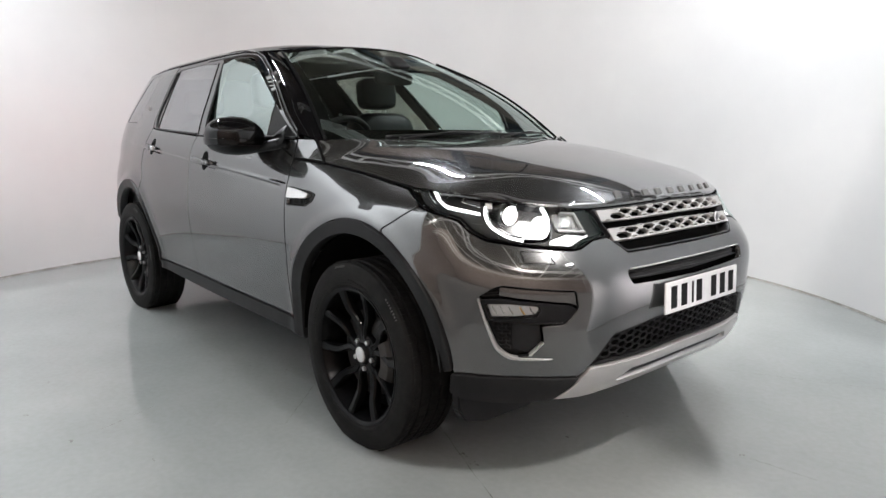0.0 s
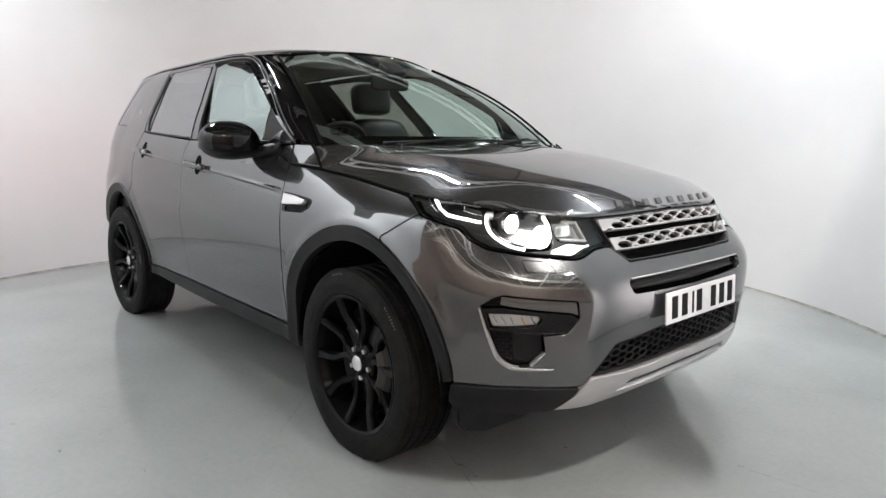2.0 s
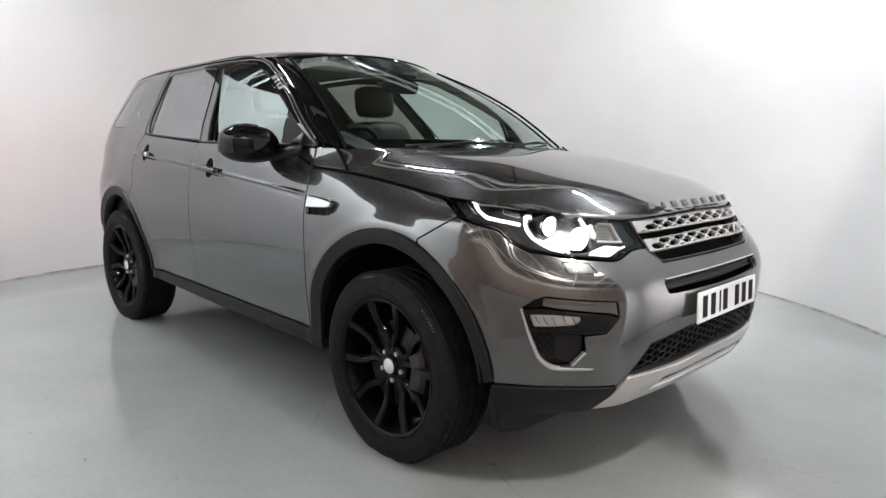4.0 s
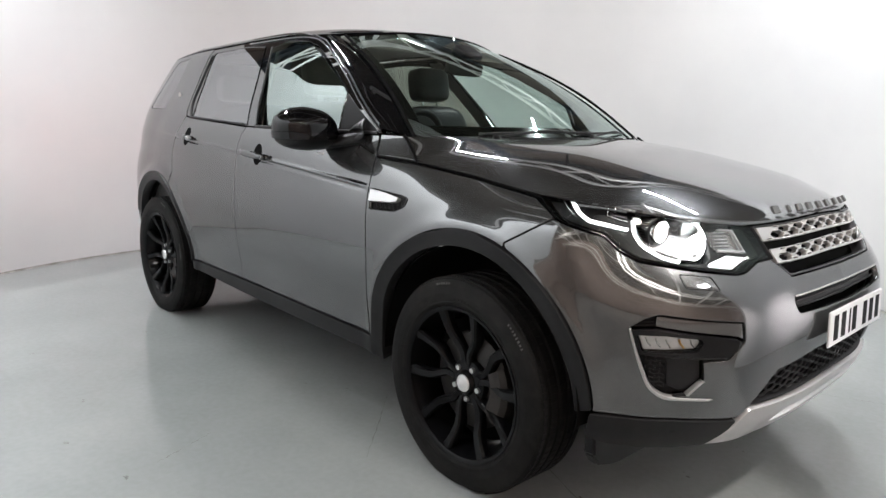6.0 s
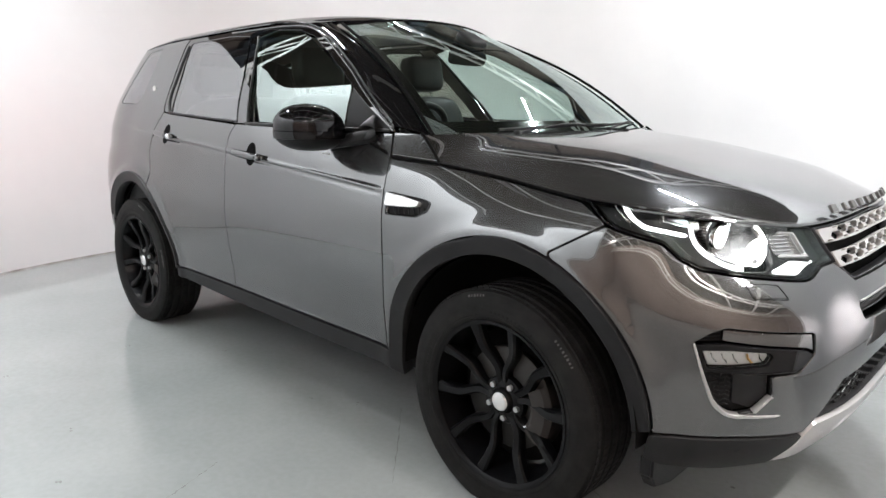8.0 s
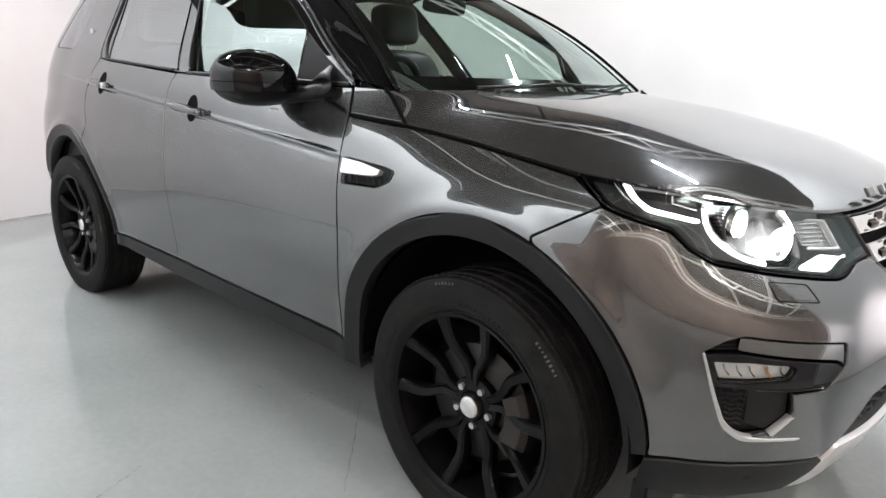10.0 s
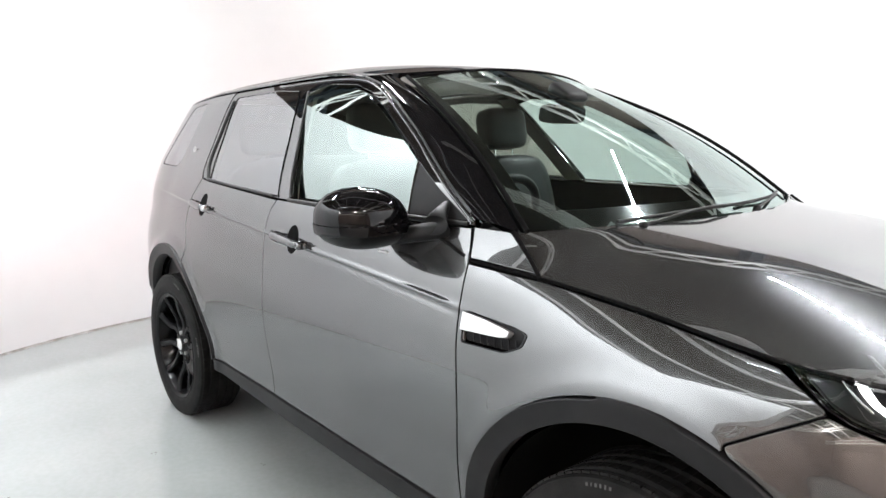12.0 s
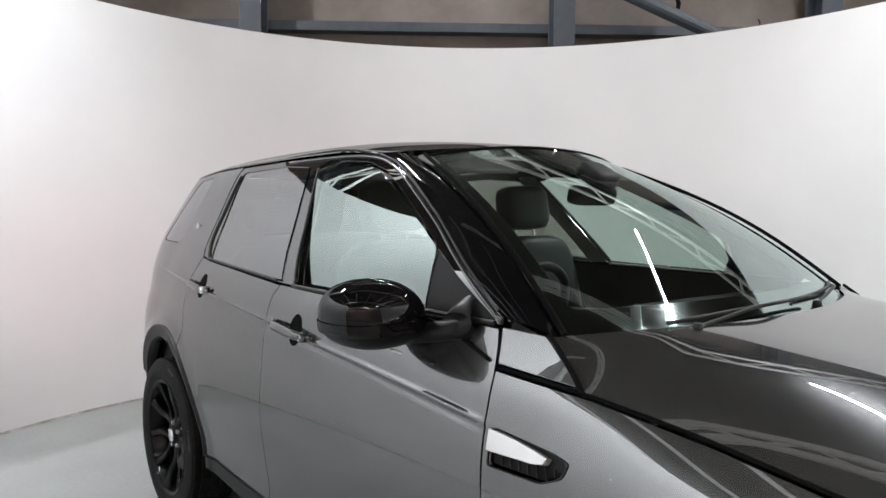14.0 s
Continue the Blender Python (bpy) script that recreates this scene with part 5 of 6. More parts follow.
    tube("bonnet_gap", [skin(sg * s, z, -0.002) for s, z in spline(GAP_LINE, 10)], 0.0044, gap_black, car, n=8)

    tube("bonnet_rear_gap", [skin(sg * s, z, 0.0015) for s, z in spline([(1.859, 1.074), (1.905, 1.112), (1.952, 1.150), (1.980, 1.170)], 8)], 0.0055, gap_black, car, n=8)

    def pillar(u, v, sg=sg):
        f = np.array(FRAME_TOP[:6])
        k = np.linspace(0, 1, 6)
        b = skin(sg * float(np.interp(u, k, f[:, 0])), float(np.interp(u, k, f[:, 1])), 0.0)
        a = np.array(screen_edge(u, sg))
        p = a + (b - a) * v
        out = np.array([0.45, -sg * 0.75, 0.5])
        return p + out * 0.020 * math.sin(math.pi * v) * (0.5 + 0.5 * u)

    def screen_edge(u, sg):
        return np.array([-0.462 - 0.790 * u + 0.045 * math.sin(math.pi * u), -sg * (0.775 - 0.235 * u + 0.02 * math.sin(math.pi * u)), 1.158 + 0.448 * u + 0.026 * math.sin(math.pi * u)])

    sheet("windscreen_pillar", pillar, 24, 10, gloss_black, car, "gloss black windscreen pillar", thick=0.02)
    tube("pillar_joint", [pillar(u, 0.97) for u in np.linspace(0.02, 1, 16)], 0.004, seal_black, car, n=6)

    # door mirror
    mir = empty("door_mirror", parent=car)
    mir["label"] = "gloss black door mirror on a black foot"

    def superball(cx, cy, cz, a, b, c, z0, z1, px, nu=36, nv=16):
        def fn(u, v):
            w = 2 * math.pi * u
            h = z0 + (z1 - z0) * v
            k = max(0.0, 1 - abs(h) ** 2.6) ** 0.5
            cw, sw = math.cos(w), math.sin(w)
            x = a * k * math.copysign(abs(cw) ** px, cw)
            y = b * k * math.copysign(abs(sw) ** px, sw)
            back = -0.55 * a
            return np.array([cx + max(x, back), cy + y - 0.012 * sg * h, cz + c * h + 0.04 * (y / b) * sg * 0.0])
        return fn

    mc = (-0.880, -sg * 0.985, 1.166)
    sheet("mirror_cap", superball(*mc, 0.112, 0.132, 0.104, 0.06, 1.0, 0.82), 61, 18, gloss_black, mir, "gloss black mirror cap", away=mc)
    sheet("mirror_band", superball(*mc, 0.115, 0.135, 0.104, -0.22, 0.045, 0.82), 61, 8, gloss_black, mir, away=mc)
    sheet("mirror_shell", superball(mc[0], mc[1], mc[2], 0.111, 0.131, 0.072, -1.0, -0.33, 0.82), 61, 10, mirror_black, mir, "black plastic mirror shell", away=mc)
    bm = bmesh.new()
    box(bm, (mc[0] - 0.052, mc[1], mc[2] + 0.004), (0.006, 0.19, 0.10), None, 0.002, 1)
    part("mirror_glass", bm, chrome, mir, "mirror glass")
    def arm(u, v, sg=sg, mc=mc):
        w = 2 * math.pi * v
        a, e = np.array([mc[0] + 0.02, mc[1] + sg * 0.06, mc[2] - 0.046]), skin(sg * 2.235, 1.152, 0.004)
        c = a + (e - a) * u
        return c + np.array([(0.050 - 0.004 * u) * math.cos(w), 0.0, (0.020 + 0.006 * u) * math.sin(w)])

    sheet("mirror_arm", arm, 12, 21, mirror_black, mir, "black mirror arm", away=(mc[0], mc[1] + sg * 0.1, mc[2] - 0.05))

    def foot(u, v, sg=sg):
        return skin(sg * (2.235 + (0.052 - 0.035 * u) * math.cos(2 * math.pi * v)), 1.165 + 0.055 * u + (0.026 - 0.016 * u) * math.sin(2 * math.pi * v), 0.004 + 0.024 * math.cos(math.pi * 0.5 * u))

    sheet("mirror_foot", foot, 10, 25, mirror_black, mir, away=skin(sg * 2.235, 1.19, -0.1))
    tube("sill_gap", [skin(sg * a, b, 0.0005) for a, b in spline([(2.40, 1.166), (2.26, 1.140), (2.118, 1.097)], 8)], 0.0055, gap_black, car, n=6)
    bm = bmesh.new()
    box(bm, (0, 0, 0), (0.050, 0.005, 0.008), None, 0.002, 1)
    part("mirror_lamp", bm, bright, mir, "small white strip under the mirror", m=pose(mc[0] + 0.03, mc[1] + sg * 0.05, mc[2] - 0.082))


# windscreen with its black border
def screen(u, v):
    """u up the glass, v across."""
    w = 2 * v - 1
    a = np.array([-0.462 - 0.790 * u + 0.045 * math.sin(math.pi * u), 0.775 - 0.235 * u + 0.02 * math.sin(math.pi * u), 1.158 + 0.448 * u + 0.026 * math.sin(math.pi * u)])
    c = np.array([-0.300 - 0.850 * u, 0, 1.150 + 0.508 * u + 0.040 * math.sin(math.pi * u)])
    k = 1 - abs(w) ** 2.2
    return np.array([a[0] + (c[0] - a[0]) * k, a[1] * w, a[2] + (c[2] - a[2]) * k])


sheet("windscreen", screen, 30, 40, clear_glass, car, "green-tinted windscreen", away=(-1.2, 0, 0.9)).visible_shadow = False
inner = np.array([(0.10, 0.045), (0.10, 0.955), (0.94, 0.955), (0.94, 0.62), (0.84, 0.585), (0.80, 0.54), (0.80, 0.46), (0.84, 0.415), (0.94, 0.38), (0.94, 0.045)])
outer = np.array([(0.0, 0.0), (0.0, 1.0), (1.0, 1.0), (1.0, 0.0)])
patch("screen_border", [outer, rounded([(a, b, 0.02) for a, b in inner], 0.02)], lambda u, v: screen(u, v) + np.array([0.0, 0, -0.003]), frit, car, "black printed border of the windscreen", step=0.06, edge=0.03, gap=0.0, roll=0.001, depth=0.002)


def roof(u, v):
    w = 2 * v - 1
    f = np.array([(2.96, 1.627), (3.20, 1.646), (3.65, 1.646), (4.13, 1.634), (4.45, 1.624), (4.80, 1.590), (4.95, 1.55)])
    t = u * (len(f) - 1)
    s, z = np.interp(t, range(len(f)), f[:, 0]), np.interp(t, range(len(f)), f[:, 1])
    e = skin(s, z + 0.006, -0.012)
    xs = np.interp(u, [0, 1], [-1.145, -3.46])
    zs = float(np.interp(-xs, -ROOF_LINE[:, 0], ROOF_LINE[:, 1]))
    k = 1 - abs(w) ** (2.3 + 1.5 * min(1, u / 0.25))
    return np.array([e[0] + (xs - e[0]) * k, e[1] * -w * (1 if True else 1), e[2] + (zs - e[2]) * k])


ROOF_LINE = spline([(-1.145, 0, 1.658), (-1.35, 0, 1.688), (-1.7, 0, 1.712), (-2.1, 0, 1.722), (-2.6, 0, 1.718), (-3.0, 0, 1.698), (-3.46, 0, 1.640)])[:, [0, 2]]
sheet("roof", roof, 60, 40, gloss_black, car, "gloss black roof", thick=0.02)
for sg in (1, -1):
    run = spline([(2.96, 1.627), (3.20, 1.644), (3.65, 1.643), (4.13, 1.631), (4.45, 1.622), (4.80, 1.592)], 10)

    def rail(u, v, sg=sg):
        t = u * (len(run) - 1)
        s, z = np.interp(t, range(len(run)), run[:, 0]), np.interp(t, range(len(run)), run[:, 1])
        a = skin(sg * s, z + 0.002, 0.002)
        return a + np.array([0, sg * 0.042 * v, 0.020 * min(1, 4 * u, 4 * (1 - u)) * math.sin(math.pi * (0.12 + 0.70 * v))])

    sheet("roof_rail", rail, 50, 8, paint, car, "grey roof edge rail", thick=0.006)

# black trim down both edges of the screen
for v in (0.006, 0.994):
    tube("screen_trim", [screen(u, v) + np.array([0.006, 0.004 if v > 0.5 else -0.004, 0.010]) for u in np.linspace(0.0, 1.0, 30)], 0.007, gap_black, car, n=8)

# header strip between screen and roof
tube("screen_header", [screen(1.0, v) + np.array([-0.012, 0, 0.004]) for v in np.linspace(0.02, 0.98, 40)], 0.006, gap_black, car, n=6)


# scuttle grille and wipers
def scuttle(u, v):
    w = 2 * v - 1
    k = 1 - abs(w) ** 2
    a = np.array([-0.46 + 0.19 * k, 0.795 * w, 1.140 + 0.012 * k])
    return a + np.array([-0.10, 0, 0.008]) * u


sheet("scuttle_panel", scuttle, 4, 30, trim_black, car, "black plastic scuttle panel under the windscreen")
for (x0, y0, z0), (x1, y1, z1), (x2, y2, z2) in (((-0.345, -0.46, 1.182), (-0.322, -0.20, 1.190), (-0.318, 0.18, 1.193)), ((-0.325, 0.16, 1.186), (-0.365, 0.40, 1.193), (-0.45, 0.66, 1.192))):
    w = empty("wiper", parent=car)
    w["label"] = "black windscreen wiper lying at rest"
    tube("wiper_arm", spline([(x0 + 0.03, y0, z0 - 0.012), (x1 + 0.022, y1, z1 + 0.006), ((x1 + x2) / 2 + 0.012, (y1 + y2) / 2, z2 + 0.002)], 8), 0.005, trim_black, w, n=8)
    tube("wiper_blade", spline([(x0 - 0.01, y0 - 0.06, z0 - 0.002), (x1, y1, z1), (x2, y2, z2)], 10), 0.0055, trim_black, w, n=6)
    bm = bmesh.new()
    bmesh.ops.create_cone(bm, cap_ends=True, segments=16, radius1=0.015, radius2=0.011, depth=0.022)
    part("wiper_pivot", bm, trim_black, w, "", True, pose(x0 + 0.03, y0, z0 - 0.014))

# inner body: dark backing to the shut lines, floor pan
for sg in (1, -1):
    side_core = [(1.25, 0.90), (1.32, 0.99), (1.86, 1.055), (2.11, 1.075), (2.2, 1.16), (3.9, 1.19), (4.2, 1.21), (5.0, 1.20), (5.80, 1.10), (5.80, 0.35), (4.85, 0.35), *arc(RS, AZ, 0, 180, 0.475, 20), (3.7, 0.33), (2.2, 0.33), *arc(FS, AZ, 0, 116, 0.475, 16)]
    patch("inner_body", [np.array(side_core)], lambda s, z, sg=sg: skin(sg * s, z, -0.026), gap_black, car, step=0.08, depth=0.003)
bm = bmesh.new()
box(bm, (-1.37, 0, 0.30), (2.0, 1.50, 0.12), None, 0.03, 2)
box(bm, (-1.45, 0, 0.33), (4.2, 1.10, 0.14), None, 0.03, 2)
part("floor_pan", bm, gap_black, car)
bm = bmesh.new()
box(bm, (0.0, 0, 0.69), (0.86, 0.98, 0.38), None, 0.05, 2)
part("engine_cover", bm, gap_black, car)


# ---- wheels ----
TYRE_R, RIM_R = 0.368, 0.267


SPREAD = spline([(0.026, 0.009), (0.070, 0.011), (0.100, 0.016), (0.128, 0.034), (0.158, 0.055), (0.20, 0.067), (0.275, 0.080)], 12)
LOADED = 0.352  # the axle's height: the tyre is pressed flat at the ground


def wheel(m):
    w = empty("wheel", m=m, parent=car)
    turn_ = m.to_3x3()
    w["label"] = "gloss black alloy wheel with five split spokes and a road tyre"
    prof = [(RIM_R - 0.006, -0.092), (RIM_R + 0.004, -0.106), (RIM_R + 0.014, -0.1105), (RIM_R + 0.018, -0.1115), (RIM_R + 0.020, -0.1105), (RIM_R + 0.045, -0.1155), (RIM_R + 0.049, -0.1145), (RIM_R + 0.068, -0.1125), (TYRE_R - 0.018, -0.109),
            (TYRE_R - 0.008, -0.104), (TYRE_R - 0.003, -0.093)]
    for g in (-0.066, -0.022, 0.022, 0.066):
        prof += [(TYRE_R - 0.0005, g - 0.0065), (TYRE_R - 0.007, g - 0.0045), (TYRE_R - 0.007, g + 0.0045), (TYRE_R - 0.0005, g + 0.0065)]
    prof += [(TYRE_R - 0.003, 0.093), (TYRE_R - 0.012, 0.108), (RIM_R + 0.05, 0.1215), (RIM_R, 0.098)]
    v, f = lathe(prof, 128)
    # flat where it stands, with a slight bulge of the walls above
    down, ahead = turn_.inverted() @ Vector((0, 0, -1)), turn_.inverted() @ Vector((1, 0, 0))
    v = [Vector(q) for q in v]
    for q in v:
        d = q.dot(down)
        if d > LOADED - 0.002:
            q += down * (LOADED - 0.002 - d)
        if d > 0.20:
            q.y *= 1 + 0.035 * min(1.0, (d - 0.20) / 0.12) * math.exp(-((q.dot(ahead) / 0.14) ** 2))
    me = mesh_of("tyre", v, f, True)
    me.set_sharp_from_angle(angle=radians(35))
    tyre = place("tyre", me, rubber, w, "black road tyre with worn tread")
    bm = bmesh.new()
    n = 92
    for i in range(n):
        a = 2 * math.pi * i / n
        if turn_ @ Vector((math.cos(a), 0, math.sin(a))) @ Vector((0, 0, 1)) < -0.93:
            continue
        for y0, lean, wd in ((-0.083, 0.06, 0.024), (0.083, -0.06, 0.024)):
            mm = Matrix.Rotation(-a, 4, "Y") @ Matrix.Translation((TYRE_R - 0.0025, y0, 0)) @ Matrix.Rotation(lean + (0.12 if y0 < 0 else -0.12), 4, "Z")
            box(bm, (0, 0, 0), (0.005, wd, 0.0215), mm)
        mm = Matrix.Rotation(-a - 0.02, 4, "Y") @ Matrix.Translation((TYRE_R - 0.001, 0, 0))
        for y0 in (-0.044, 0.0, 0.044):
            box(bm, (0, y0, 0.004 * (1 if y0 else -1)), (0.004, 0.029, 0.0205), mm)
    tagged(part("tread", bm, rubber, tyre), kind="stuff")
    # plain bars where the sidewall carries moulded writing
    bm = bmesh.new()
    for a0, cnt in ((62, 11), (245, 11), (150, 7)):
        for k in range(cnt):
            a = radians(a0 + k * 3.1)
            mm = Matrix.Rotation(-a, 4, "Y") @ Matrix.Translation((RIM_R + 0.034, -0.1132, 0)) @ Matrix.Rotation(0.25, 4, "Z")
            box(bm, (0, 0, 0), (0.014, 0.0016, 0.0065), mm)
    tagged(part("sidewall_writing_bar", bm, rubber, tyre), kind="stuff")
    bm = bmesh.new()
    for a0, cnt in ((36, 8), (98, 6)):
        for k in range(cnt):
            a = radians(a0 + k * 2.0)
            mm = Matrix.Rotation(-a, 4, "Y") @ Matrix.Translation((RIM_R + 0.081, -0.1104, 0)) @ Matrix.Rotation(0.30, 4, "Z")
            box(bm, (0, 0, 0), (random.uniform(0.005, 0.010), 0.0012, random.uniform(0.003, 0.007)), mm)
    tagged(part("scuffed_writing_bar", bm, worn_rubber, tyre, "pale scuffed bars on the tyre shoulder"), kind="stuff")
    # rim
    prof = [(RIM_R - 0.004, -0.1075), (RIM_R + 0.003, -0.109), (RIM_R + 0.003, -0.1045), (RIM_R - 0.010, -0.098), (RIM_R - 0.014, -0.085), (RIM_R - 0.030, -0.050), (RIM_R - 0.034, 0.02), (RIM_R - 0.02, 0.10)]
    prof = [(RIM_R - 0.012, -0.101)] + prof
    v, f = lathe(prof, 96)
    me = mesh_of("rim", v, f, True)
    me.set_sharp_from_angle(angle=radians(40))
    rim = place("rim", me, rim_black, w, "gloss black alloy rim")
    for k in range(5):
        a = radians(72 * k + 24)
        c, s_ = math.cos(a), math.sin(a)
        for hand in (-1, 1):
            bm = bmesh.new()
            rings = []
            for i in range(19):
                t = i / 18
                r = 0.030 + (RIM_R - 0.010 - 0.030) * t
                off = float(np.interp(r, SPREAD[:, 0], SPREAD[:, 1]))
                lean = (float(np.interp(r + 0.004, SPREAD[:, 0], SPREAD[:, 1])) - float(np.interp(r - 0.004, SPREAD[:, 0], SPREAD[:, 1]))) / 0.008
                n = math.hypot(1, lean)
                y = -0.058 - 0.042 * t**1.2 + 0.007 * math.exp(-(((t - 0.42) / 0.16) ** 2))
                half = float(np.interp(t, [0, 0.25, 0.5, 0.8, 1], [0.011, 0.013, 0.0150, 0.0175, 0.024]))
                deep = 0.044 - 0.012 * t
                ring_ = []
                for lat, dy in ((-1.0, deep), (-1.0, 0.011), (-0.72, 0.003), (0.50, -0.0015), (0.86, 0.005), (1.0, 0.014), (1.0, deep)):
                    q = lat * hand * half
                    rr, side = r - hand * q * lean / n, hand * off + q / n
                    ring_.append(bm.verts.new((rr * c - side * s_, y + dy, rr * s_ + side * c)))
                rings.append(ring_)
            for a_, b_ in zip(rings, rings[1:]):
                for q in range(7):
                    bm.faces.new((a_[q], a_[(q + 1) % 7], b_[(q + 1) % 7], b_[q]))
            bm.faces.new(rings[0])
            bm.faces.new(rings[-1])
            sp = part("spoke", bm, rim_black, rim, "", True)
            sp.data.set_sharp_from_angle(angle=radians(24))
    v, f = lathe([(0.0, -0.078), (0.036, -0.078), (0.040, -0.074), (0.044, -0.064), (0.076, -0.056), (0.080, -0.050), (0.080, -0.02), (0.0, -0.02)], 48)
    me = mesh_of("hub", v, f, True)
    me.set_sharp_from_angle(angle=radians(35))
    place("hub", me, rim_black, rim)
    v, f = lathe([(0.0, -0.0835), (0.024, -0.0830), (0.0295, -0.0805), (0.031, -0.077), (0.031, -0.07)], 40)
    place("centre_cap", mesh_of("centre_cap", v, f, True), bright, rim, "plain silver wheel centre cap")
    for k in range(5):
        a = radians(72 * k + 60)
        bm = bmesh.new()
        bmesh.ops.create_cone(bm, cap_ends=True, segments=6, radius1=0.0105, radius2=0.0095, depth=0.018, matrix=pose(0.058 * math.cos(a), -0.061, 0.058 * math.sin(a), 90))
        part("wheel_nut", bm, nut_steel, rim, "steel wheel nut")
    v, f = lathe([(0.05, -0.035), (0.165, -0.035), (0.168, -0.033), (0.168, -0.012), (0.05, -0.012)], 64)
    me = mesh_of("brake_disc", v, f, True)
    me.set_sharp_from_angle(angle=radians(40))
    place("brake_disc", me, steel, w, "steel brake disc")
    prof = [(0.105, -0.055), (0.118, -0.066), (0.165, -0.066), (0.184, -0.054), (0.187, 0.02), (0.105, 0.02), (0.105, -0.055)]
    v, f = lathe(prof, 16, radians(-38), radians(30))
    place("brake_caliper", mesh_of("brake_caliper", v, f), rust, w, "dark cast brake caliper")
    v, f = lathe([(0.0, 0.0), (0.22, 0.01), (0.225, 0.06), (0.0, 0.07)], 40)
    place("backing_plate", mesh_of("backing_plate", v, f, True), gap_black, w)
    return w


wheel(pose(-0.001, -0.839, LOADED, 0, 0, -0.9))
wheel(pose(-2.741, -0.814, LOADED, 0, 31, 0))
wheel(pose(-0.001, 0.839, LOADED, 0, 20, 179))
wheel(pose(-2.741, 0.814, LOADED, 0, 50, 180))


# ---- cabin ----
def pillow(name, centre, size, mat, parent, m=None, label="", puff=0.35):
    """A stuffed shape: a box with bulged, rounded faces."""
    bm = bmesh.new()
    bmesh.ops.create_cube(bm, size=2.0)
    bmesh.ops.subdivide_edges(bm, edges=bm.edges[:], cuts=7, use_grid_fill=True)
    for v in bm.verts:
        x, y, z = v.co
        k = (abs(x) ** 5 + abs(y) ** 5 + abs(z) ** 5) ** 0.2
        v.co = Vector((x / k * size[0] / 2, y / k * size[1] / 2, z / k * size[2] / 2))
    return part(name, bm, mat, parent, label, True, Matrix.Translation(centre) @ (m or Matrix()))


def seat(x, y, top=1.30):
    s = empty("car_seat", m=pose(x, y, 0), parent=car)
    s["label"] = "black leather car seat with headrest"
    pillow("cushion", (0.22, 0, 0.66), (0.54, 0.50, 0.20), leather, s)
    pillow("backrest", (-0.12, 0, 0.98), (0.20, 0.50, 0.68), leather, s, pose(0, 0, 0, 0, -14, 0))
    pillow("headrest", (-0.215, 0, 1.445), (0.12, 0.27, 0.20), leather, s, pose(0, 0, 0, 0, -8, 0))
    for dy in (-0.06, 0.06):
        bm = bmesh.new()
        bar(bm, (-0.19, dy, 1.26), (-0.205, dy, 1.38), 0.006, 8)
        part("headrest_post", bm, chrome, s)


seat(-1.45, -0.37)
seat(-1.45, 0.37)
bench = empty("rear_bench", m=pose(-2.45, 0, 0), parent=car)
bench["label"] = "black leather rear bench seat"
pillow("bench_cushion", (0.2, 0, 0.66), (0.52, 1.30, 0.2), leather, bench)
pillow("bench_back", (-0.12, 0, 0.98), (0.18, 1.30, 0.66), leather, bench, pose(0, 0, 0, 0, -14, 0))
for dy in (-0.4, 0.4):
    pillow("bench_headrest", (-0.21, dy, 1.40), (0.11, 0.26, 0.17), leather, bench)


def dash(u, v):
    w = 2 * v - 1
    p = [(-0.42, 1.120), (-0.60, 1.128), (-0.78, 1.125), (-0.86, 1.10), (-0.89, 1.04), (-0.86, 0.90), (-0.80, 0.7)]
    t = u * (len(p) - 1)
    x, z = np.interp(t, range(len(p)), [q[0] for q in p]), np.interp(t, range(len(p)), [q[1] for q in p])
    return np.array([x - 0.02 * math.cos(w * 3), 0.74 * w, z + 0.028 * math.exp(-(((w + 0.5) / 0.22) ** 2)) * (1 if 0.2 < u < 0.7 else 0.3)])


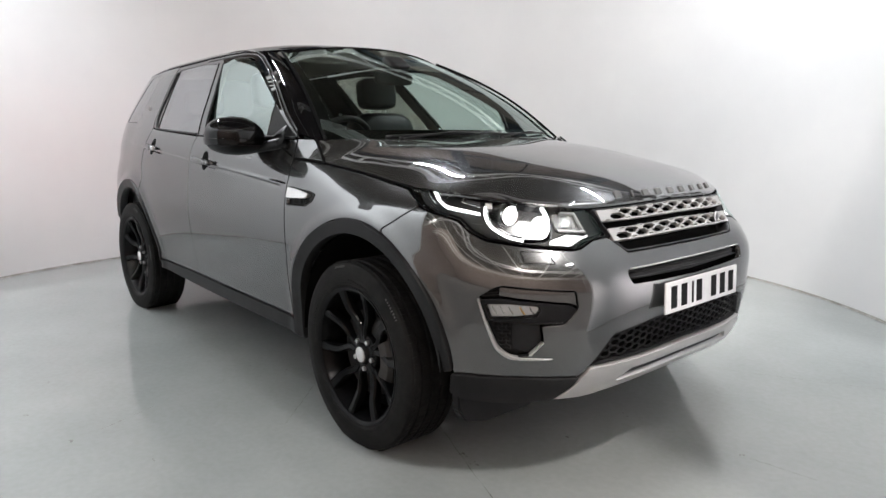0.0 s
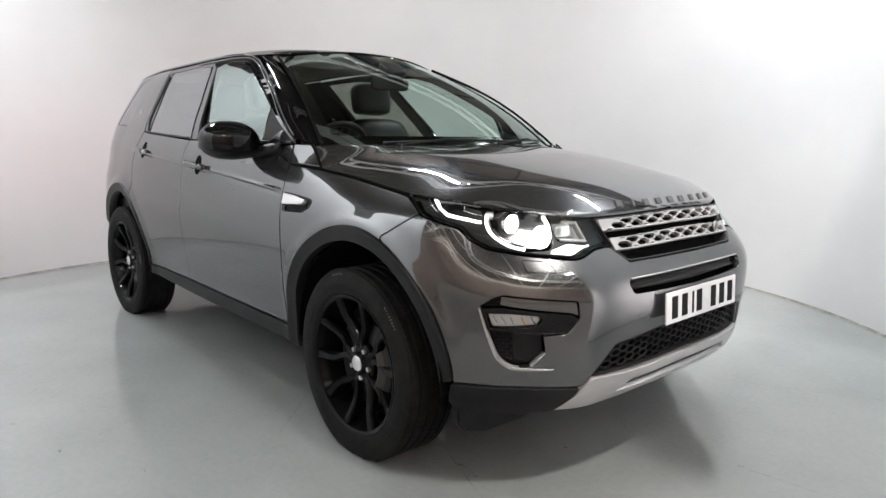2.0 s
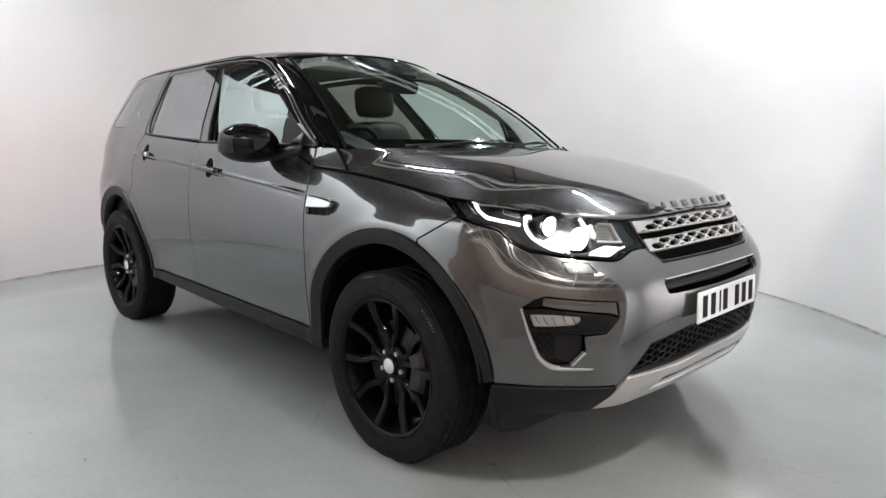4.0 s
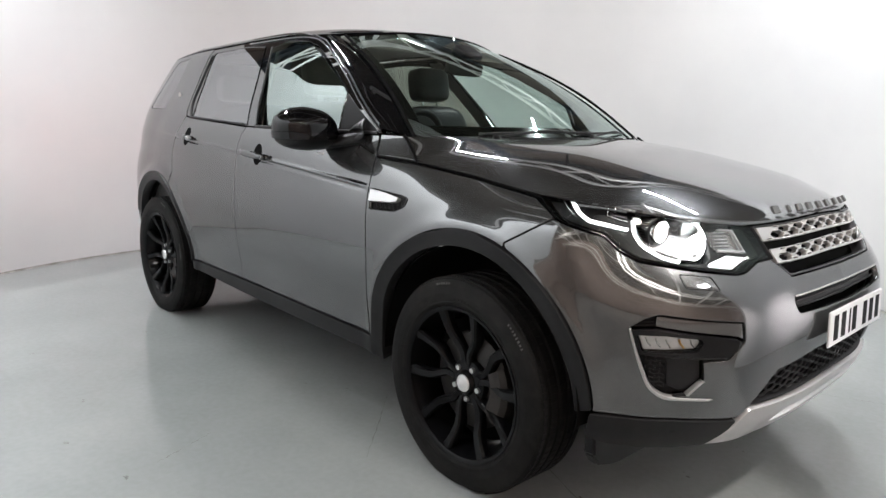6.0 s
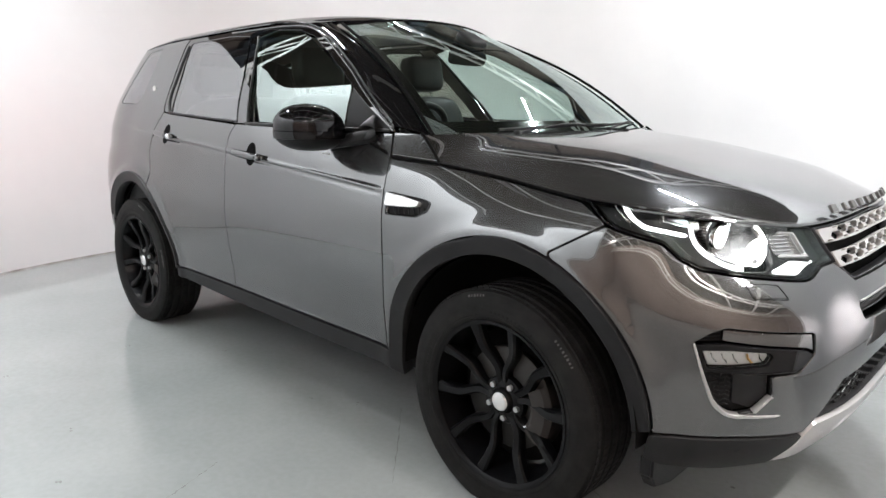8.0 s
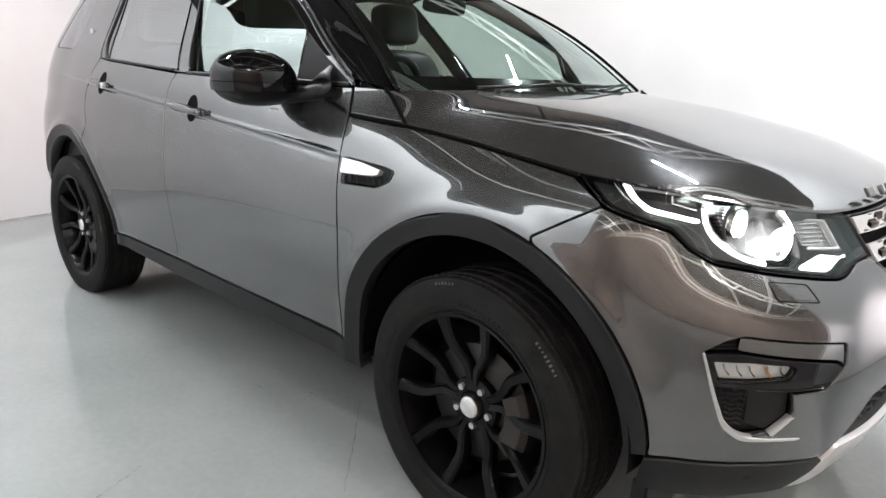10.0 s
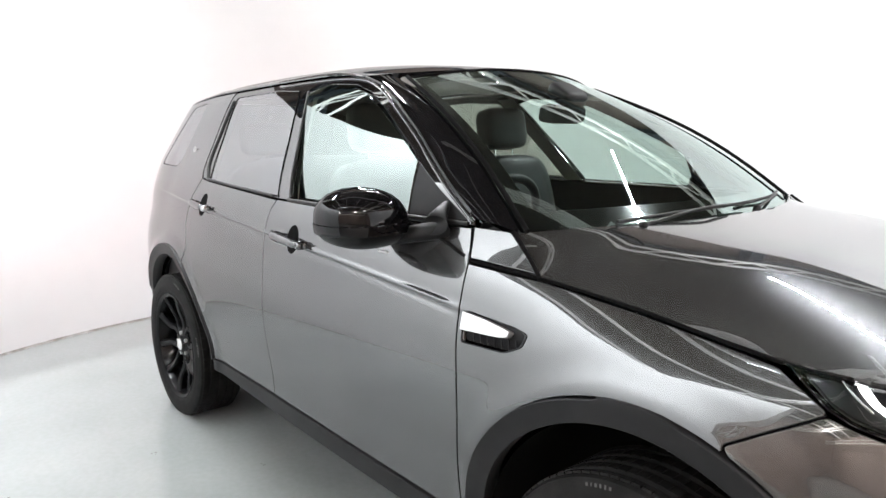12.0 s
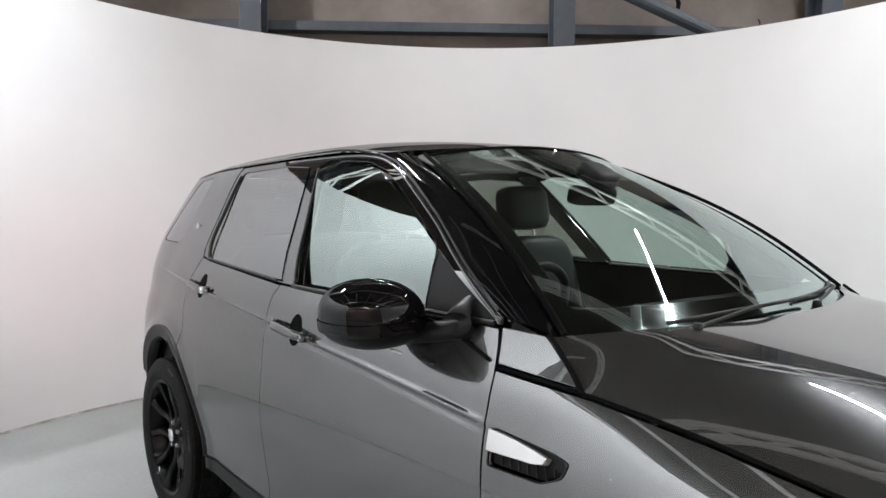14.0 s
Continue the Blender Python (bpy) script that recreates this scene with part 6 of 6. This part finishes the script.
sheet("dashboard", dash, 30, 40, cabin_dark, car, "dark plastic dashboard", away=(-0.5, 0, 0.7))
sw = empty("steering_wheel", m=pose(-0.96, -0.37, 1.10, 0, -65, 0), parent=car)
sw["label"] = "black leather steering wheel"
tube("wheel_rim", [(0.185 * math.cos(a), 0.185 * math.sin(a), 0) for a in np.linspace(0, 2 * math.pi, 49)[:-1]], 0.016, leather, sw, n=10, closed=True)
pillow("wheel_boss", (0, 0, 0.0), (0.13, 0.15, 0.05), cabin_dark, sw)
for a in (0, 90, 180):
    bm = bmesh.new()
    box(bm, (0.115, 0, 0), (0.13, 0.035, 0.018), Matrix.Rotation(radians(a + 90), 4, "Z"), 0.005, 2)
    part("wheel_spoke", bm, silver, sw, "satin silver spoke")
bm = bmesh.new()
bar(bm, (-0.98, -0.37, 1.05), (-0.80, -0.37, 0.97), 0.035, 12)
part("steering_column", bm, cabin_dark, car)
rv = empty("rear_view_mirror", m=pose(-0.98, 0, 1.49), parent=car)
rv["label"] = "black interior mirror behind the windscreen"
pillow("mirror_body", (0, 0, 0), (0.035, 0.25, 0.07), cabin_dark, rv, pose(0, 0, 0, 0, 12, 0))
pillow("sensor_box", (0.02, 0, 0.07), (0.12, 0.13, 0.06), cabin_dark, rv, pose(0, 0, 0, 0, 30, 0))


def lining(u, v):
    return roof(0.02 + 0.95 * u, 0.04 + 0.92 * v) - np.array([0, 0, 0.03])


sheet("headlining", lining, 24, 16, cabin_pale, car, "pale grey headlining", away=(-2, 0, 2.5))
for sg in (1, -1):
    # inner door cards and pillar trims
    def card(u, v, sg=sg):
        return skin(sg * (2.15 + 2.6 * u), 0.45 + 0.72 * v, -0.075)

    sheet("door_card", card, 24, 8, cabin_dark, car, "dark inner door panel")

    def post(u, v, sg=sg):
        z = 1.18 + 0.42 * u
        return skin(sg * (3.05 + 0.62 * (z - 1.18) + 0.11 * v), z, -0.035)

    sheet("pillar_trim", post, 12, 5, cabin_pale, car, "pale inner pillar trim")
    bm = bmesh.new()
    pillow("sun_visor", (-1.22, -sg * 0.36, 1.592), (0.13, 0.40, 0.02), cabin_pale, car, pose(0, 0, 0, 0, 22, 0), "pale sun visor")
